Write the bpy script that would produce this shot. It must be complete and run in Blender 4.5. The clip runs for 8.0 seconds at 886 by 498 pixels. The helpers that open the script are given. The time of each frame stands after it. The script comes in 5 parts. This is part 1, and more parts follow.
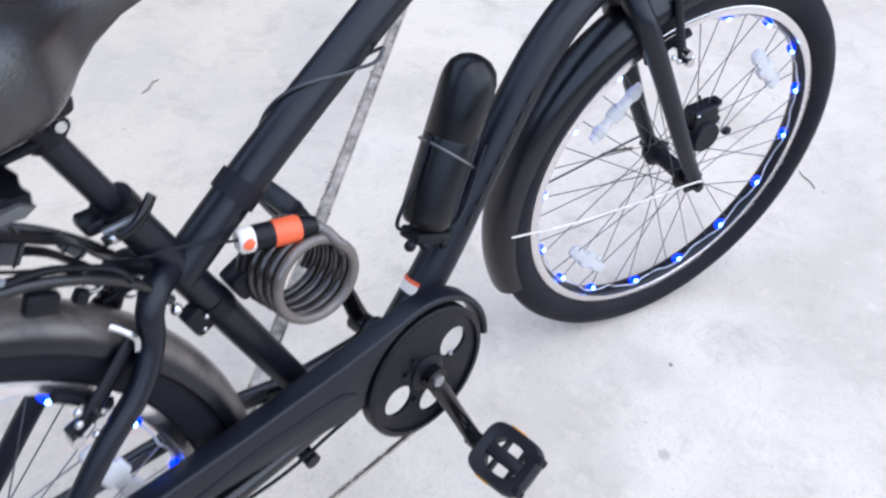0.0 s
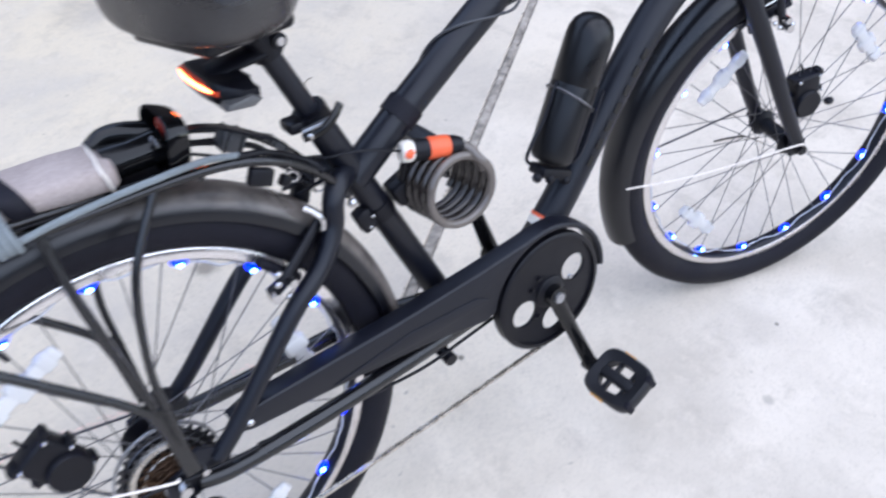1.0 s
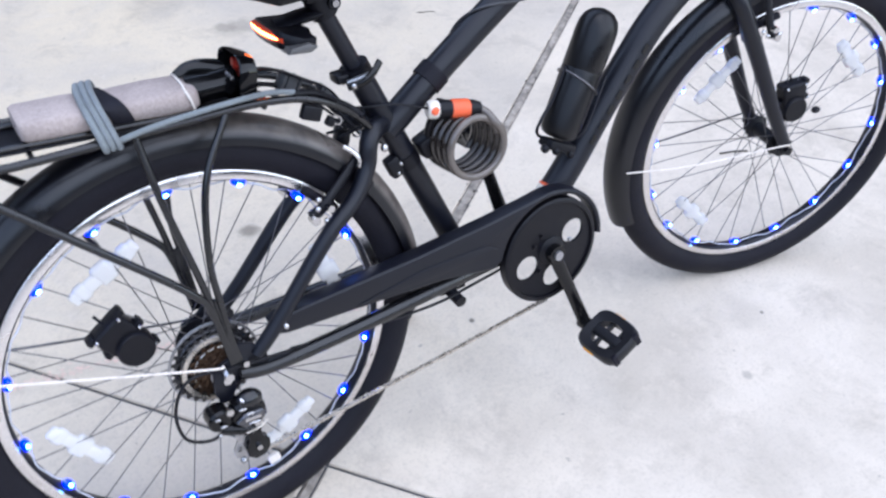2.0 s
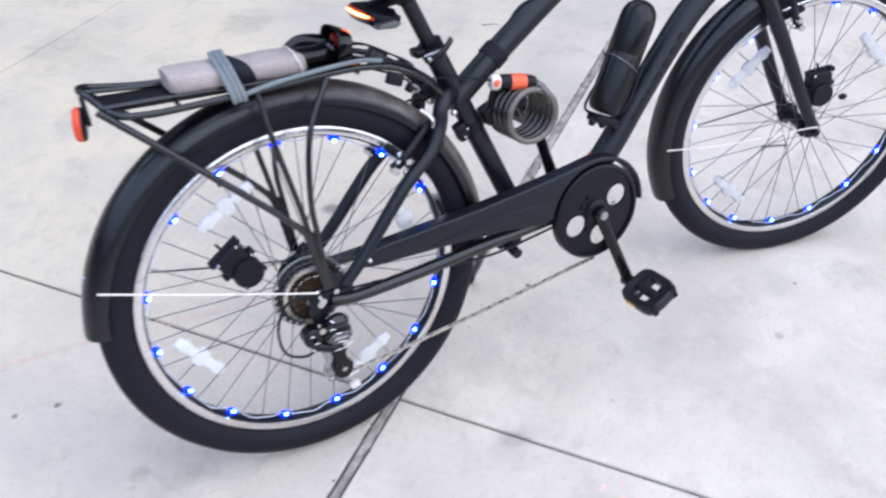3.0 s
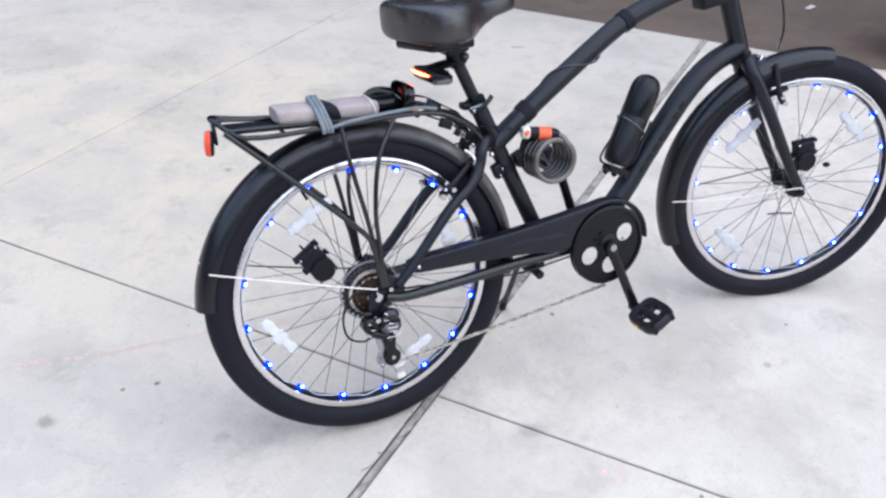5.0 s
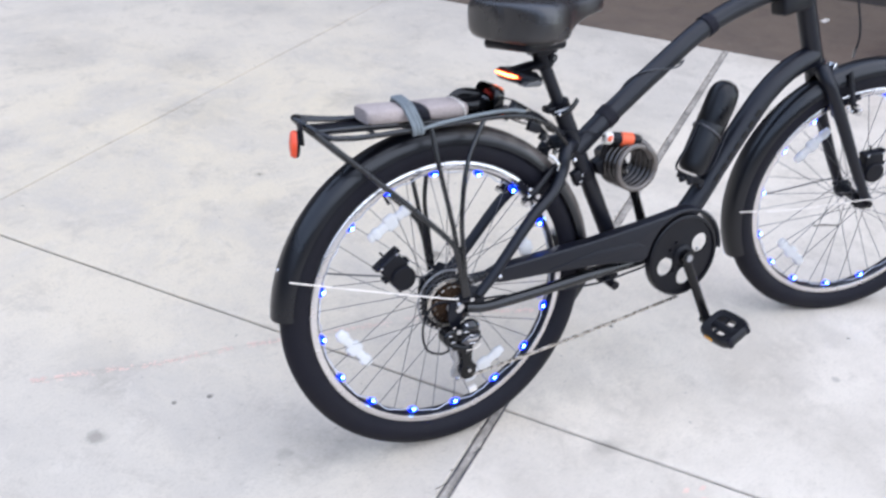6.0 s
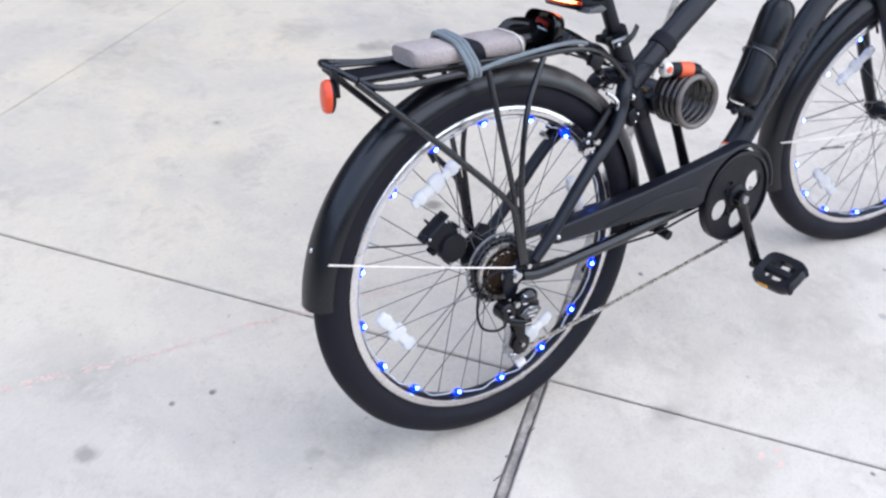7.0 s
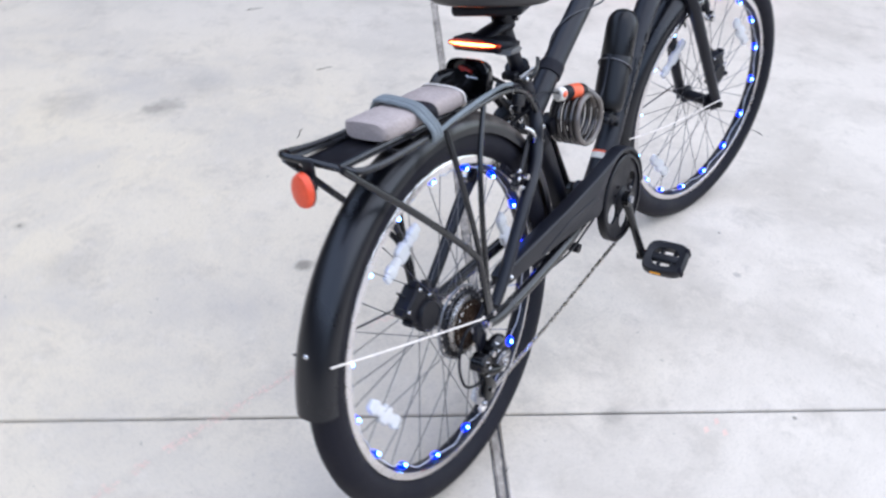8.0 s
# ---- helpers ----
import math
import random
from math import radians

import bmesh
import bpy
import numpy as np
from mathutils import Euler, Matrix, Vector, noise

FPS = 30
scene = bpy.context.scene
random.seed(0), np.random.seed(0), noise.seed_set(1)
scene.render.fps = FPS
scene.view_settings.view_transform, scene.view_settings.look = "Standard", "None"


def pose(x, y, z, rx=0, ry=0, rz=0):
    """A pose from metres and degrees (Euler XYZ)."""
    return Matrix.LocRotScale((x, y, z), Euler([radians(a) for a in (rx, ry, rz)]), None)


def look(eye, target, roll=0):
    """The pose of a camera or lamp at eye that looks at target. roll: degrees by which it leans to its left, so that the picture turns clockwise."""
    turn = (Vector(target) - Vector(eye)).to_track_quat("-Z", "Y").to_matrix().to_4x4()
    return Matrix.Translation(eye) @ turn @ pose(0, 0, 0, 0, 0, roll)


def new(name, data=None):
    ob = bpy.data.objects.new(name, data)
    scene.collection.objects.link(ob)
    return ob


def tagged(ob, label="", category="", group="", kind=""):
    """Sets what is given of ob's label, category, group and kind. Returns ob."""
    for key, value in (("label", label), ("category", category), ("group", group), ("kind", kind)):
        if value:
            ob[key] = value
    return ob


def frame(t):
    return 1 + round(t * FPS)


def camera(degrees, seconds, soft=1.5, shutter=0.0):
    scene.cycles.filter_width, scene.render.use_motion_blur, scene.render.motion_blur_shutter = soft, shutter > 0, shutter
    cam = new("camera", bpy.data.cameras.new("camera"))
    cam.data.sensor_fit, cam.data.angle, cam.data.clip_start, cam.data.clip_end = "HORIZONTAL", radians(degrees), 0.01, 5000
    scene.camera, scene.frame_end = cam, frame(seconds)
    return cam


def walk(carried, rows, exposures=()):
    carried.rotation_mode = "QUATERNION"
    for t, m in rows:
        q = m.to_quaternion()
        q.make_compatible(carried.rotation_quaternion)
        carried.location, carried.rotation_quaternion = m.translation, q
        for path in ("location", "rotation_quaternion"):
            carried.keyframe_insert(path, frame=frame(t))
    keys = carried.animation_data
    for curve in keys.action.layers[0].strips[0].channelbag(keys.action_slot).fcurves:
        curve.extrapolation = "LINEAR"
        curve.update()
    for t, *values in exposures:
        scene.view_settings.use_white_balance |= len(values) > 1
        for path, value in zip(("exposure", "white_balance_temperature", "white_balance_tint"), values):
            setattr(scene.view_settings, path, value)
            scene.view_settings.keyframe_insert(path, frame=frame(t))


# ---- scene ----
cam = camera(54.30, 8.0, soft=2.4, shutter=0.5)
PATH = [
    (0.0, 0.0835, -0.4230, 1.2288, 43.20, -5.88, -43.22),
    (0.2, 0.0685, -0.4792, 1.2427, 43.42, -5.04, -40.79),
    (0.5, 0.0307, -0.5268, 1.2461, 43.89, -3.06, -38.39),
    (0.8, -0.0357, -0.5633, 1.2397, 45.57, -1.78, -37.95),
    (1.0, -0.0890, -0.5901, 1.2507, 45.70, -1.21, -37.16),
    (1.2, -0.1314, -0.6039, 1.2704, 45.07, -0.96, -36.85),
    (2.3, -0.2211, -0.8789, 1.2941, 49.66, -3.34, -31.20),
    (2.5, -0.2381, -0.9327, 1.3077, 49.84, -1.86, -29.51),
    (3.0, -0.3442, -1.0035, 1.3256, 50.25, -0.50, -29.69),
    (3.2, -0.4056, -1.0288, 1.3429, 49.97, 0.35, -30.85),
    (3.5, -0.4693, -1.0840, 1.3416, 51.06, -0.51, -33.24),
    (3.8, -0.4962, -1.1434, 1.3748, 53.09, -1.15, -32.43),
    (4.0, -0.4880, -1.2093, 1.3720, 53.52, -1.38, -30.02),
    (4.2, -0.4745, -1.2489, 1.3893, 53.70, -1.86, -28.83),
    (4.5, -0.4719, -1.3271, 1.4109, 54.45, -0.97, -26.29),
    (4.7, -0.4790, -1.3512, 1.4224, 55.17, -0.47, -25.51),
    (5.8, -0.6218, -1.2718, 1.3948, 57.92, -2.30, -25.66),
    (6.0, -0.6753, -1.1966, 1.3716, 57.01, -2.31, -26.66),
    (6.3, -0.7395, -1.1274, 1.3322, 56.33, -2.64, -28.78),
    (6.5, -0.7626, -1.0629, 1.3318, 54.93, -3.20, -28.10),
    (6.8, -0.7750, -0.9530, 1.2790, 54.28, -3.53, -30.89),
    (7.0, -0.7718, -0.8578, 1.2763, 52.38, -3.03, -33.72),
    (7.2, -0.7870, -0.7800, 1.2695, 51.68, -3.21, -36.56),
    (7.5, -0.8266, -0.6740, 1.2520, 50.49, -4.69, -42.54),
    (7.7, -0.8797, -0.5725, 1.2403, 53.96, -6.65, -49.82),
    (7.8, -0.9140, -0.5610, 1.2760, 53.58, -5.41, -52.06),
    (8.0, -0.9833, -0.5109, 1.2924, 54.29, -3.74, -56.16),
]

walk(cam, [(t, pose(x, y, z, rx, ry, rz)) for t, x, y, z, rx, ry, rz in PATH],
     exposures=((0.0, 1.81, 6290, 12), (0.5, 1.86, 6300, 12), (1.2, 1.77, 6280, 12), (2.5, 1.79, 6320, 12), (3.0, 1.74, 6380, 12), (3.5, 1.59, 6420, 11), (4.5, 1.74, 6420, 11), (6.0, 1.73, 6440, 11), (8.0, 1.72, 6370, 11)))

# ---- world and light ----
world = bpy.data.worlds.new("sky")
scene.world = world
world.use_nodes = True
wn = world.node_tree.nodes
sky = wn.new("ShaderNodeTexSky")
sky.sky_type = "NISHITA"
sky.sun_disc = False
sky.sun_elevation, sky.sun_rotation = radians(80), radians(304)
sky.air_density, sky.dust_density, sky.ozone_density = 1.0, 0.3, 1.0
soft_sky = wn.new("ShaderNodeHueSaturation")
soft_sky.inputs["Saturation"].default_value = 0.70
world.node_tree.links.new(sky.outputs[0], soft_sky.inputs["Color"])
world.node_tree.links.new(soft_sky.outputs[0], wn["Background"].inputs["Color"])
wn["Background"].inputs["Strength"].default_value = 0.15
sun = new("sun", bpy.data.lights.new("sun", "SUN"))
sun.data.energy, sun.data.angle, sun.data.color = 0.6, radians(90), (1.0, 0.98, 0.955)
sun.matrix_world = look((3.0, -4.0, 5.5), (0, 0, 0))

# ---- materials ----


def material(name, base, rough=0.5, metal=0.0, grain=60.0, vary=0.25, bump=0.15, coarse=6.0, spread=0.12, coat=0.0, height=0.002, spec=0.5):
    """A surface with colour varied at two scales, uneven gloss and fine relief."""
    m = bpy.data.materials.new(name)
    m.use_nodes = True
    nt = m.node_tree
    n, link = nt.nodes, nt.links.new
    p = n["Principled BSDF"]
    co = n.new("ShaderNodeTexCoord")
    fine, wide = n.new("ShaderNodeTexNoise"), n.new("ShaderNodeTexNoise")
    fine.inputs["Scale"].default_value, fine.inputs["Detail"].default_value = grain, 6
    wide.inputs["Scale"].default_value, wide.inputs["Detail"].default_value = coarse, 4
    for t in (fine, wide):
        link(co.outputs["Object"], t.inputs["Vector"])
    mixed = n.new("ShaderNodeMath")
    mixed.operation = "ADD"
    link(fine.outputs["Fac"], mixed.inputs[0])
    link(wide.outputs["Fac"], mixed.inputs[1])
    ramp = n.new("ShaderNodeMapRange")
    ramp.inputs["From Min"].default_value, ramp.inputs["From Max"].default_value = 0.6, 1.4
    ramp.inputs["To Min"].default_value, ramp.inputs["To Max"].default_value = 1 - vary, 1 + vary
    link(mixed.outputs[0], ramp.inputs["Value"])
    scale = n.new("ShaderNodeVectorMath")
    scale.operation = "SCALE"
    scale.inputs[0].default_value = base
    link(ramp.outputs[0], scale.inputs["Scale"])
    link(scale.outputs[0], p.inputs["Base Color"])
    rr = n.new("ShaderNodeMapRange")
    rr.inputs["From Min"].default_value, rr.inputs["From Max"].default_value = 0.3, 0.7
    rr.inputs["To Min"].default_value, rr.inputs["To Max"].default_value = max(rough - spread, 0.03), min(rough + spread, 1)
    link(wide.outputs["Fac"], rr.inputs["Value"])
    link(rr.outputs[0], p.inputs["Roughness"])
    p.inputs["Metallic"].default_value = metal
    p.inputs["Coat Weight"].default_value = coat
    p.inputs["Coat Roughness"].default_value = rough * 0.8
    p.inputs["Specular IOR Level"].default_value = spec
    if bump:
        b = n.new("ShaderNodeBump")
        b.inputs["Strength"].default_value, b.inputs["Distance"].default_value = bump, height
        link(fine.outputs["Fac"], b.inputs["Height"])
        link(b.outputs[0], p.inputs["Normal"])
    return m


def glowing(name, colour, strength):
    m = bpy.data.materials.new(name)
    m.use_nodes = True
    p = m.node_tree.nodes["Principled BSDF"]
    p.inputs["Base Color"].default_value = (*colour, 1)
    p.inputs["Emission Color"].default_value = (*colour, 1)
    p.inputs["Emission Strength"].default_value = strength
    p.inputs["Roughness"].default_value = 0.25
    return m


def clear(name, colour, rough, through_it):
    m = bpy.data.materials.new(name)
    m.use_nodes = True
    p = m.node_tree.nodes["Principled BSDF"]
    p.inputs["Base Color"].default_value = (*colour, 1)
    p.inputs["Roughness"].default_value = rough
    p.inputs["Transmission Weight"].default_value = through_it
    p.inputs["IOR"].default_value = 1.3
    return m


def concrete(name, base, stain, grime, marks=()):
    """Broom-finished concrete: broad clouds, blotches, grit and pores."""
    m = bpy.data.materials.new(name)
    m.use_nodes = True
    nt = m.node_tree
    n, link = nt.nodes, nt.links.new
    p = n["Principled BSDF"]
    co = n.new("ShaderNodeNewGeometry")

    def noise_at(scale, detail=5, rough=0.6, warp=0.0):
        t = n.new("ShaderNodeTexNoise")
        t.inputs["Scale"].default_value, t.inputs["Detail"].default_value, t.inputs["Roughness"].default_value = scale, detail, rough
        t.inputs["Distortion"].default_value = warp
        link(co.outputs["Position"], t.inputs["Vector"])
        return t.outputs["Fac"]

    def remap(src, a, b, c, d):
        r = n.new("ShaderNodeMapRange")
        for key, v in zip(("From Min", "From Max", "To Min", "To Max"), (a, b, c, d)):
            r.inputs[key].default_value = v
        link(src, r.inputs["Value"])
        return r.outputs[0]

    def blend(fac, a, b):
        x = n.new("ShaderNodeMix")
        x.data_type = "RGBA"
        link(fac, x.inputs["Factor"])
        for sock, v in ((x.inputs["A"], a), (x.inputs["B"], b)):
            if isinstance(v, tuple):
                sock.default_value = (*v, 1)
            else:
                link(v, sock)
        return x.outputs["Result"]

    warm = tuple(v * k for v, k in zip(base, (1.04, 1.0, 0.885)))
    near = n.new("ShaderNodeVectorMath")
    near.operation = "DISTANCE"
    near.inputs[1].default_value = (-0.25, 1.6, 0)
    link(co.outputs["Position"], near.inputs[0])
    drift = n.new("ShaderNodeMath")
    drift.operation = "MULTIPLY_ADD"
    link(noise_at(1.1, 4, 0.6, 0.2), drift.inputs[0])
    drift.inputs[1].default_value = 2.2
    link(near.outputs["Value"], drift.inputs[2])
    tone = blend(remap(drift.outputs[0], 1.5, 3.2, 0, 1), warm, base)
    cloud = blend(remap(noise_at(1.9, 6, 0.66, 0.3), 0.44, 0.66, 0, 1.0), tone, stain)
    blot = blend(remap(noise_at(7.0, 8, 0.76, 0.35), 0.52, 0.76, 0, 0.85), cloud, grime)
    pale = blend(remap(noise_at(14, 6, 0.7, 0.3), 0.56, 0.75, 0, 0.55), blot, tuple(min(v * 1.10, 0.8) for v in base))
    flecks = blend(remap(noise_at(48, 5, 0.75), 0.55, 0.80, 0, 0.6), pale, grime)
    grit = blend(remap(noise_at(150, 4, 0.75), 0.50, 0.75, 0, 0.5), flecks, grime)
    spots = blend(remap(noise_at(38, 2, 0.5), 0.735, 0.76, 0, 0.45), grit, tuple(v * 0.45 for v in grime))
    for x, y, r, k in marks:
        gap = n.new("ShaderNodeVectorMath")
        gap.operation = "DISTANCE"
        gap.inputs[1].default_value = (x, y, 0)
        link(co.outputs["Position"], gap.inputs[0])
        edge = n.new("ShaderNodeMath")
        edge.operation = "MULTIPLY_ADD"
        link(noise_at(30, 4, 0.6), edge.inputs[0])
        edge.inputs[1].default_value = r * 1.6
        link(gap.outputs["Value"], edge.inputs[2])
        spots = blend(remap(edge.outputs[0], r * 1.3, r * 2.0, k, 0.0), spots, tuple(v * 0.35 for v in grime))
    link(spots, p.inputs["Base Color"])
    link(remap(noise_at(9), 0.3, 0.7, 0.75, 0.95), p.inputs["Roughness"])
    b = n.new("ShaderNodeBump")
    b.inputs["Strength"].default_value, b.inputs["Distance"].default_value = 0.35, 0.0015
    link(noise_at(220, 4, 0.7), b.inputs["Height"])
    link(b.outputs[0], p.inputs["Normal"])
    return m


# old drips and spots on the slabs: x, y, radius, strength
STAINED = ((-0.692, 0.298, 0.022, 0.5), (0.292, -0.178, 0.026, 0.28), (0.605, 1.565, 0.034, 0.35), (0.284, 0.654, 0.022, 0.45), (0.561, 0.168, 0.006, 0.9), (1.102, -0.126, 0.005, 0.9), (0.943, -0.231, 0.012, 0.4), (0.523, -0.491, 0.006, 0.9), (-0.444, 0.327, 0.006, 0.8), (-0.345, 0.089, 0.02, 0.22), (-0.034, 1.314, 0.006, 0.8))
# broad faint smudges
SMUDGED = ((-0.268, 0.075, 0.070, 0.14), (0.331, 0.063, 0.090, 0.10), (0.279, -0.200, 0.050, 0.14), (-0.107, 1.864, 0.160, 0.12), (0.468, 1.786, 0.100, 0.14), (0.632, 1.538, 0.060, 0.16), (-0.065, 1.087, 0.070, 0.12), (-0.647, 0.569, 0.100, 0.10), (-0.200, 0.037, 0.060, 0.12), (-0.312, 0.129, 0.050, 0.10), (-0.034, 2.366, 0.140, 0.14), (-0.535, 2.659, 0.200, 0.14), (0.352, -0.004, 0.060, 0.12), (0.510, 0.069, 0.080, 0.10), (0.845, -0.184, 0.060, 0.12), (1.235, -0.171, 0.060, 0.14), (1.070, -0.112, 0.050, 0.12), (0.665, 1.548, 0.050, 0.25), (0.836, 1.576, 0.100, 0.10), (0.288, 0.649, 0.025, 0.40), (0.844, -0.368, 0.080, 0.10), (0.491, -0.110, 0.070, 0.10), (-0.520, 0.339, 0.006, 0.80), (-0.441, 0.328, 0.008, 0.60), (-0.033, 1.313, 0.020, 0.30))
# the slabs change tone at the wide joint, darker on one side
CONCRETE = concrete("pale_concrete", (0.690, 0.606, 0.500), (0.545, 0.476, 0.388), (0.425, 0.366, 0.292), STAINED + SMUDGED)
DARKER_CONCRETE = concrete("darker_concrete", (0.606, 0.534, 0.444), (0.490, 0.432, 0.358), (0.375, 0.322, 0.258), STAINED + SMUDGED)
BROWN = concrete("brown_pavement", (0.160, 0.116, 0.084), (0.120, 0.088, 0.066), (0.078, 0.058, 0.047))
JOINT = material("joint_grit", (0.095, 0.095, 0.098), 0.95, grain=200, vary=0.5, coarse=14)
DARKGREY = material("dark_grey_plastic", (0.045, 0.046, 0.05), 0.4, grain=300, vary=0.15, bump=0.05)
WALL = material("dark_brown_wall", (0.075, 0.06, 0.052), 0.85, grain=90, vary=0.3, bump=0.3, coarse=3)
SEALANT = material("joint_sealant", (0.31, 0.272, 0.228), 0.9, grain=45, vary=0.8, coarse=9, bump=0.8)
PAINT = material("matte_black_paint", (0.0036, 0.0043, 0.0088), 0.40, spec=0.40, grain=900, vary=0.12, bump=0.05, coarse=9, spread=0.07)
PLASTIC = material("black_plastic", (0.0036, 0.0035, 0.0060), 0.42, spec=0.28, grain=500, vary=0.2, bump=0.1, coarse=20)
FENDER = material("satin_black_fender", (0.0034, 0.0036, 0.0058), 0.30, spec=0.5, grain=400, vary=0.25, bump=0.04, coarse=8, spread=0.05)
BROWNED = material("browned_black_fender", (0.0034, 0.0036, 0.0058), 0.30, spec=0.5, grain=400, vary=0.25, bump=0.04, coarse=8, spread=0.05)


def browned(m, warm_tone, from_x, to_x, from_r, to_r, centre_z):
    """Blend a paler tone onto the outer roll of a fender, stronger ahead, with an uneven edge."""
    n, link = m.node_tree.nodes, m.node_tree.links.new
    p = n["Principled BSDF"]
    co, split = n.new("ShaderNodeTexCoord"), n.new("ShaderNodeSeparateXYZ")
    link(co.outputs["Object"], split.inputs[0])
    patchy = n.new("ShaderNodeTexNoise")
    patchy.inputs["Scale"].default_value, patchy.inputs["Detail"].default_value = 34, 6
    link(co.outputs["Object"], patchy.inputs["Vector"])

    def sums(op, a, b):
        q = n.new("ShaderNodeMath")
        q.operation = op
        for k, v in enumerate((a, b)):
            if isinstance(v, float):
                q.inputs[k].default_value = v
            else:
                link(v, q.inputs[k])
        return q.outputs[0]

    def fade(value, lo, hi):
        q = n.new("ShaderNodeMapRange")
        q.interpolation_type = "SMOOTHSTEP"
        q.inputs["From Min"].default_value, q.inputs["From Max"].default_value = lo, hi
        link(value, q.inputs["Value"])
        return q.outputs[0]

    up = sums("SUBTRACT", split.outputs["Z"], float(centre_z))
    radius = sums("SQRT", sums("ADD", sums("MULTIPLY", split.outputs["X"], split.outputs["X"]), sums("MULTIPLY", up, up)), 0.0)
    ahead = fade(sums("ADD", split.outputs["X"], sums("MULTIPLY", patchy.outputs["Fac"], 0.06)), from_x, to_x)
    cover = sums("MULTIPLY", sums("MULTIPLY", ahead, fade(radius, from_r, to_r)), fade(patchy.outputs["Fac"], 0.05, 0.65))
    mix = n.new("ShaderNodeMix")
    mix.data_type = "RGBA"
    old = p.inputs["Base Color"].links[0].from_socket
    link(cover, mix.inputs["Factor"])
    link(old, mix.inputs[6])
    mix.inputs[7].default_value = (*warm_tone, 1)
    link(mix.outputs[2], p.inputs["Base Color"])


# the rear fender grows paler and browner ahead on its outer roll
browned(BROWNED, (0.150, 0.128, 0.112), -0.03, 0.22, 0.332, 0.343, 0.338)
RUBBER = material("tyre_rubber", (0.0070, 0.0064, 0.0108), 0.64, spec=0.24, grain=300, vary=0.35, bump=0.3, coarse=10)
VINYL = material("saddle_vinyl", (0.017, 0.0145, 0.014), 0.30, spec=0.85, grain=350, vary=0.25, bump=0.35, coarse=12)
RIM = material("polished_rim", (0.78, 0.75, 0.74), 0.24, 1.0, grain=200, vary=0.15, bump=0.03, coarse=7)
SPOKE = material("steel_spoke", (0.15, 0.145, 0.15), 0.38, 0.85, grain=300, vary=0.2, bump=0)
CHROME = material("chrome_bolt", (0.58, 0.57, 0.57), 0.18, 1.0, grain=300, vary=0.1, bump=0)
WIRE = material("pale_wire", (0.88, 0.79, 0.69), 0.3, 0.1, grain=300, vary=0.1, bump=0)
PEDAL = material("worn_pedal_plastic", (0.010, 0.010, 0.0125), 0.45, spec=0.4, grain=400, vary=0.3, bump=0.15, coarse=25)
RUST = material("brown_cogs", (0.075, 0.045, 0.028), 0.36, 0.85, grain=60, vary=0.25, coarse=18)
CHAIN = material("oiled_chain", (0.56, 0.515, 0.455), 0.28, 0.85, grain=300, vary=0.4, coarse=60)
ALLOY = material("grey_alloy", (0.42, 0.42, 0.43), 0.35, 0.9, grain=200, vary=0.2, bump=0.05)
CLOTH = material("grey_padded_cloth", (0.37, 0.305, 0.275), 0.9, grain=260, vary=0.25, bump=0.6, coarse=16)
CORD = material("grey_cord", (0.185, 0.205, 0.21), 0.8, grain=600, vary=0.3, bump=0.5, coarse=40)
ALLOY_GREY = material("grey_plastic", (0.10, 0.096, 0.092), 0.4, grain=200, vary=0.1, bump=0.03)
ORANGE = material("orange_plastic", (0.85, 0.13, 0.045), 0.4, grain=200, vary=0.1, bump=0.03)
AMBER = material("amber_reflector", (0.92, 0.38, 0.02), 0.25, grain=400, vary=0.2, bump=0.3)
SMOKE = material("smoke_grey_metal", (0.12, 0.12, 0.13), 0.22, 0.9, grain=300, vary=0.15, bump=0.02)
DARKSTEEL = material("dark_cog_steel", (0.05, 0.048, 0.05), 0.35, 0.85, grain=200, vary=0.4, coarse=30)
TUBING = material("gloss_black_tubing", (0.0065, 0.0065, 0.0075), 0.24, spec=0.6, grain=300, vary=0.2, bump=0.02, coarse=10)
ARM = material("gloss_black_crank", (0.0040, 0.0040, 0.0046), 0.17, spec=0.34, grain=300, vary=0.2, bump=0.02)
RED = material("red_reflector", (0.75, 0.07, 0.02), 0.25, grain=350, vary=0.25, bump=0.4)
RED_GLOW = material("dark_red_glow", (0.30, 0.025, 0.015), 0.3, grain=300, vary=0.2, bump=0.05)
REDBIN = material("red_bin_plastic", (0.72, 0.06, 0.03), 0.45, grain=120, vary=0.12, bump=0.05, coarse=4)
WHITE = material("white_plastic", (0.80, 0.73, 0.64), 0.4, grain=200, vary=0.08, bump=0.03)
STEEL_COIL = material("smoke_vinyl_cable", (0.036, 0.029, 0.025), 0.14, 0.25, grain=300, vary=0.3, bump=0.05, coat=0.5)
# lit copy of the cable vinyl: the outer turn's light is in its colour
COIL_END = material("lit_smoke_vinyl", (0.135, 0.114, 0.098), 0.18, 0.2, grain=300, vary=0.2, bump=0.05, coat=0.4)
TWIG = material("dry_twig", (0.07, 0.06, 0.05), 0.9, grain=200, vary=0.4)
PINK = material("pink_chalk", (0.71, 0.515, 0.42), 0.95, grain=60, vary=0.15, coarse=20)
LENS = clear("clear_reflector", (0.98, 0.96, 0.93), 0.12, 0.40)
TUBE = clear("clear_wire_tube", (0.9, 0.92, 1.0), 0.12, 0.55)
CLEAR_LENS = clear("glassy_reflector", (0.98, 0.97, 0.96), 0.3, 0.6)
LED_CORE = glowing("led_core", (0.10, 0.36, 1.0), 9.0)
LED_CAP = glowing("led_cap", (0.0, 0.014, 1.0), 1.7)
TAIL_GLOW = glowing("tail_glow", (1.0, 0.16, 0.04), 8.0)

# ---- mesh tools ----


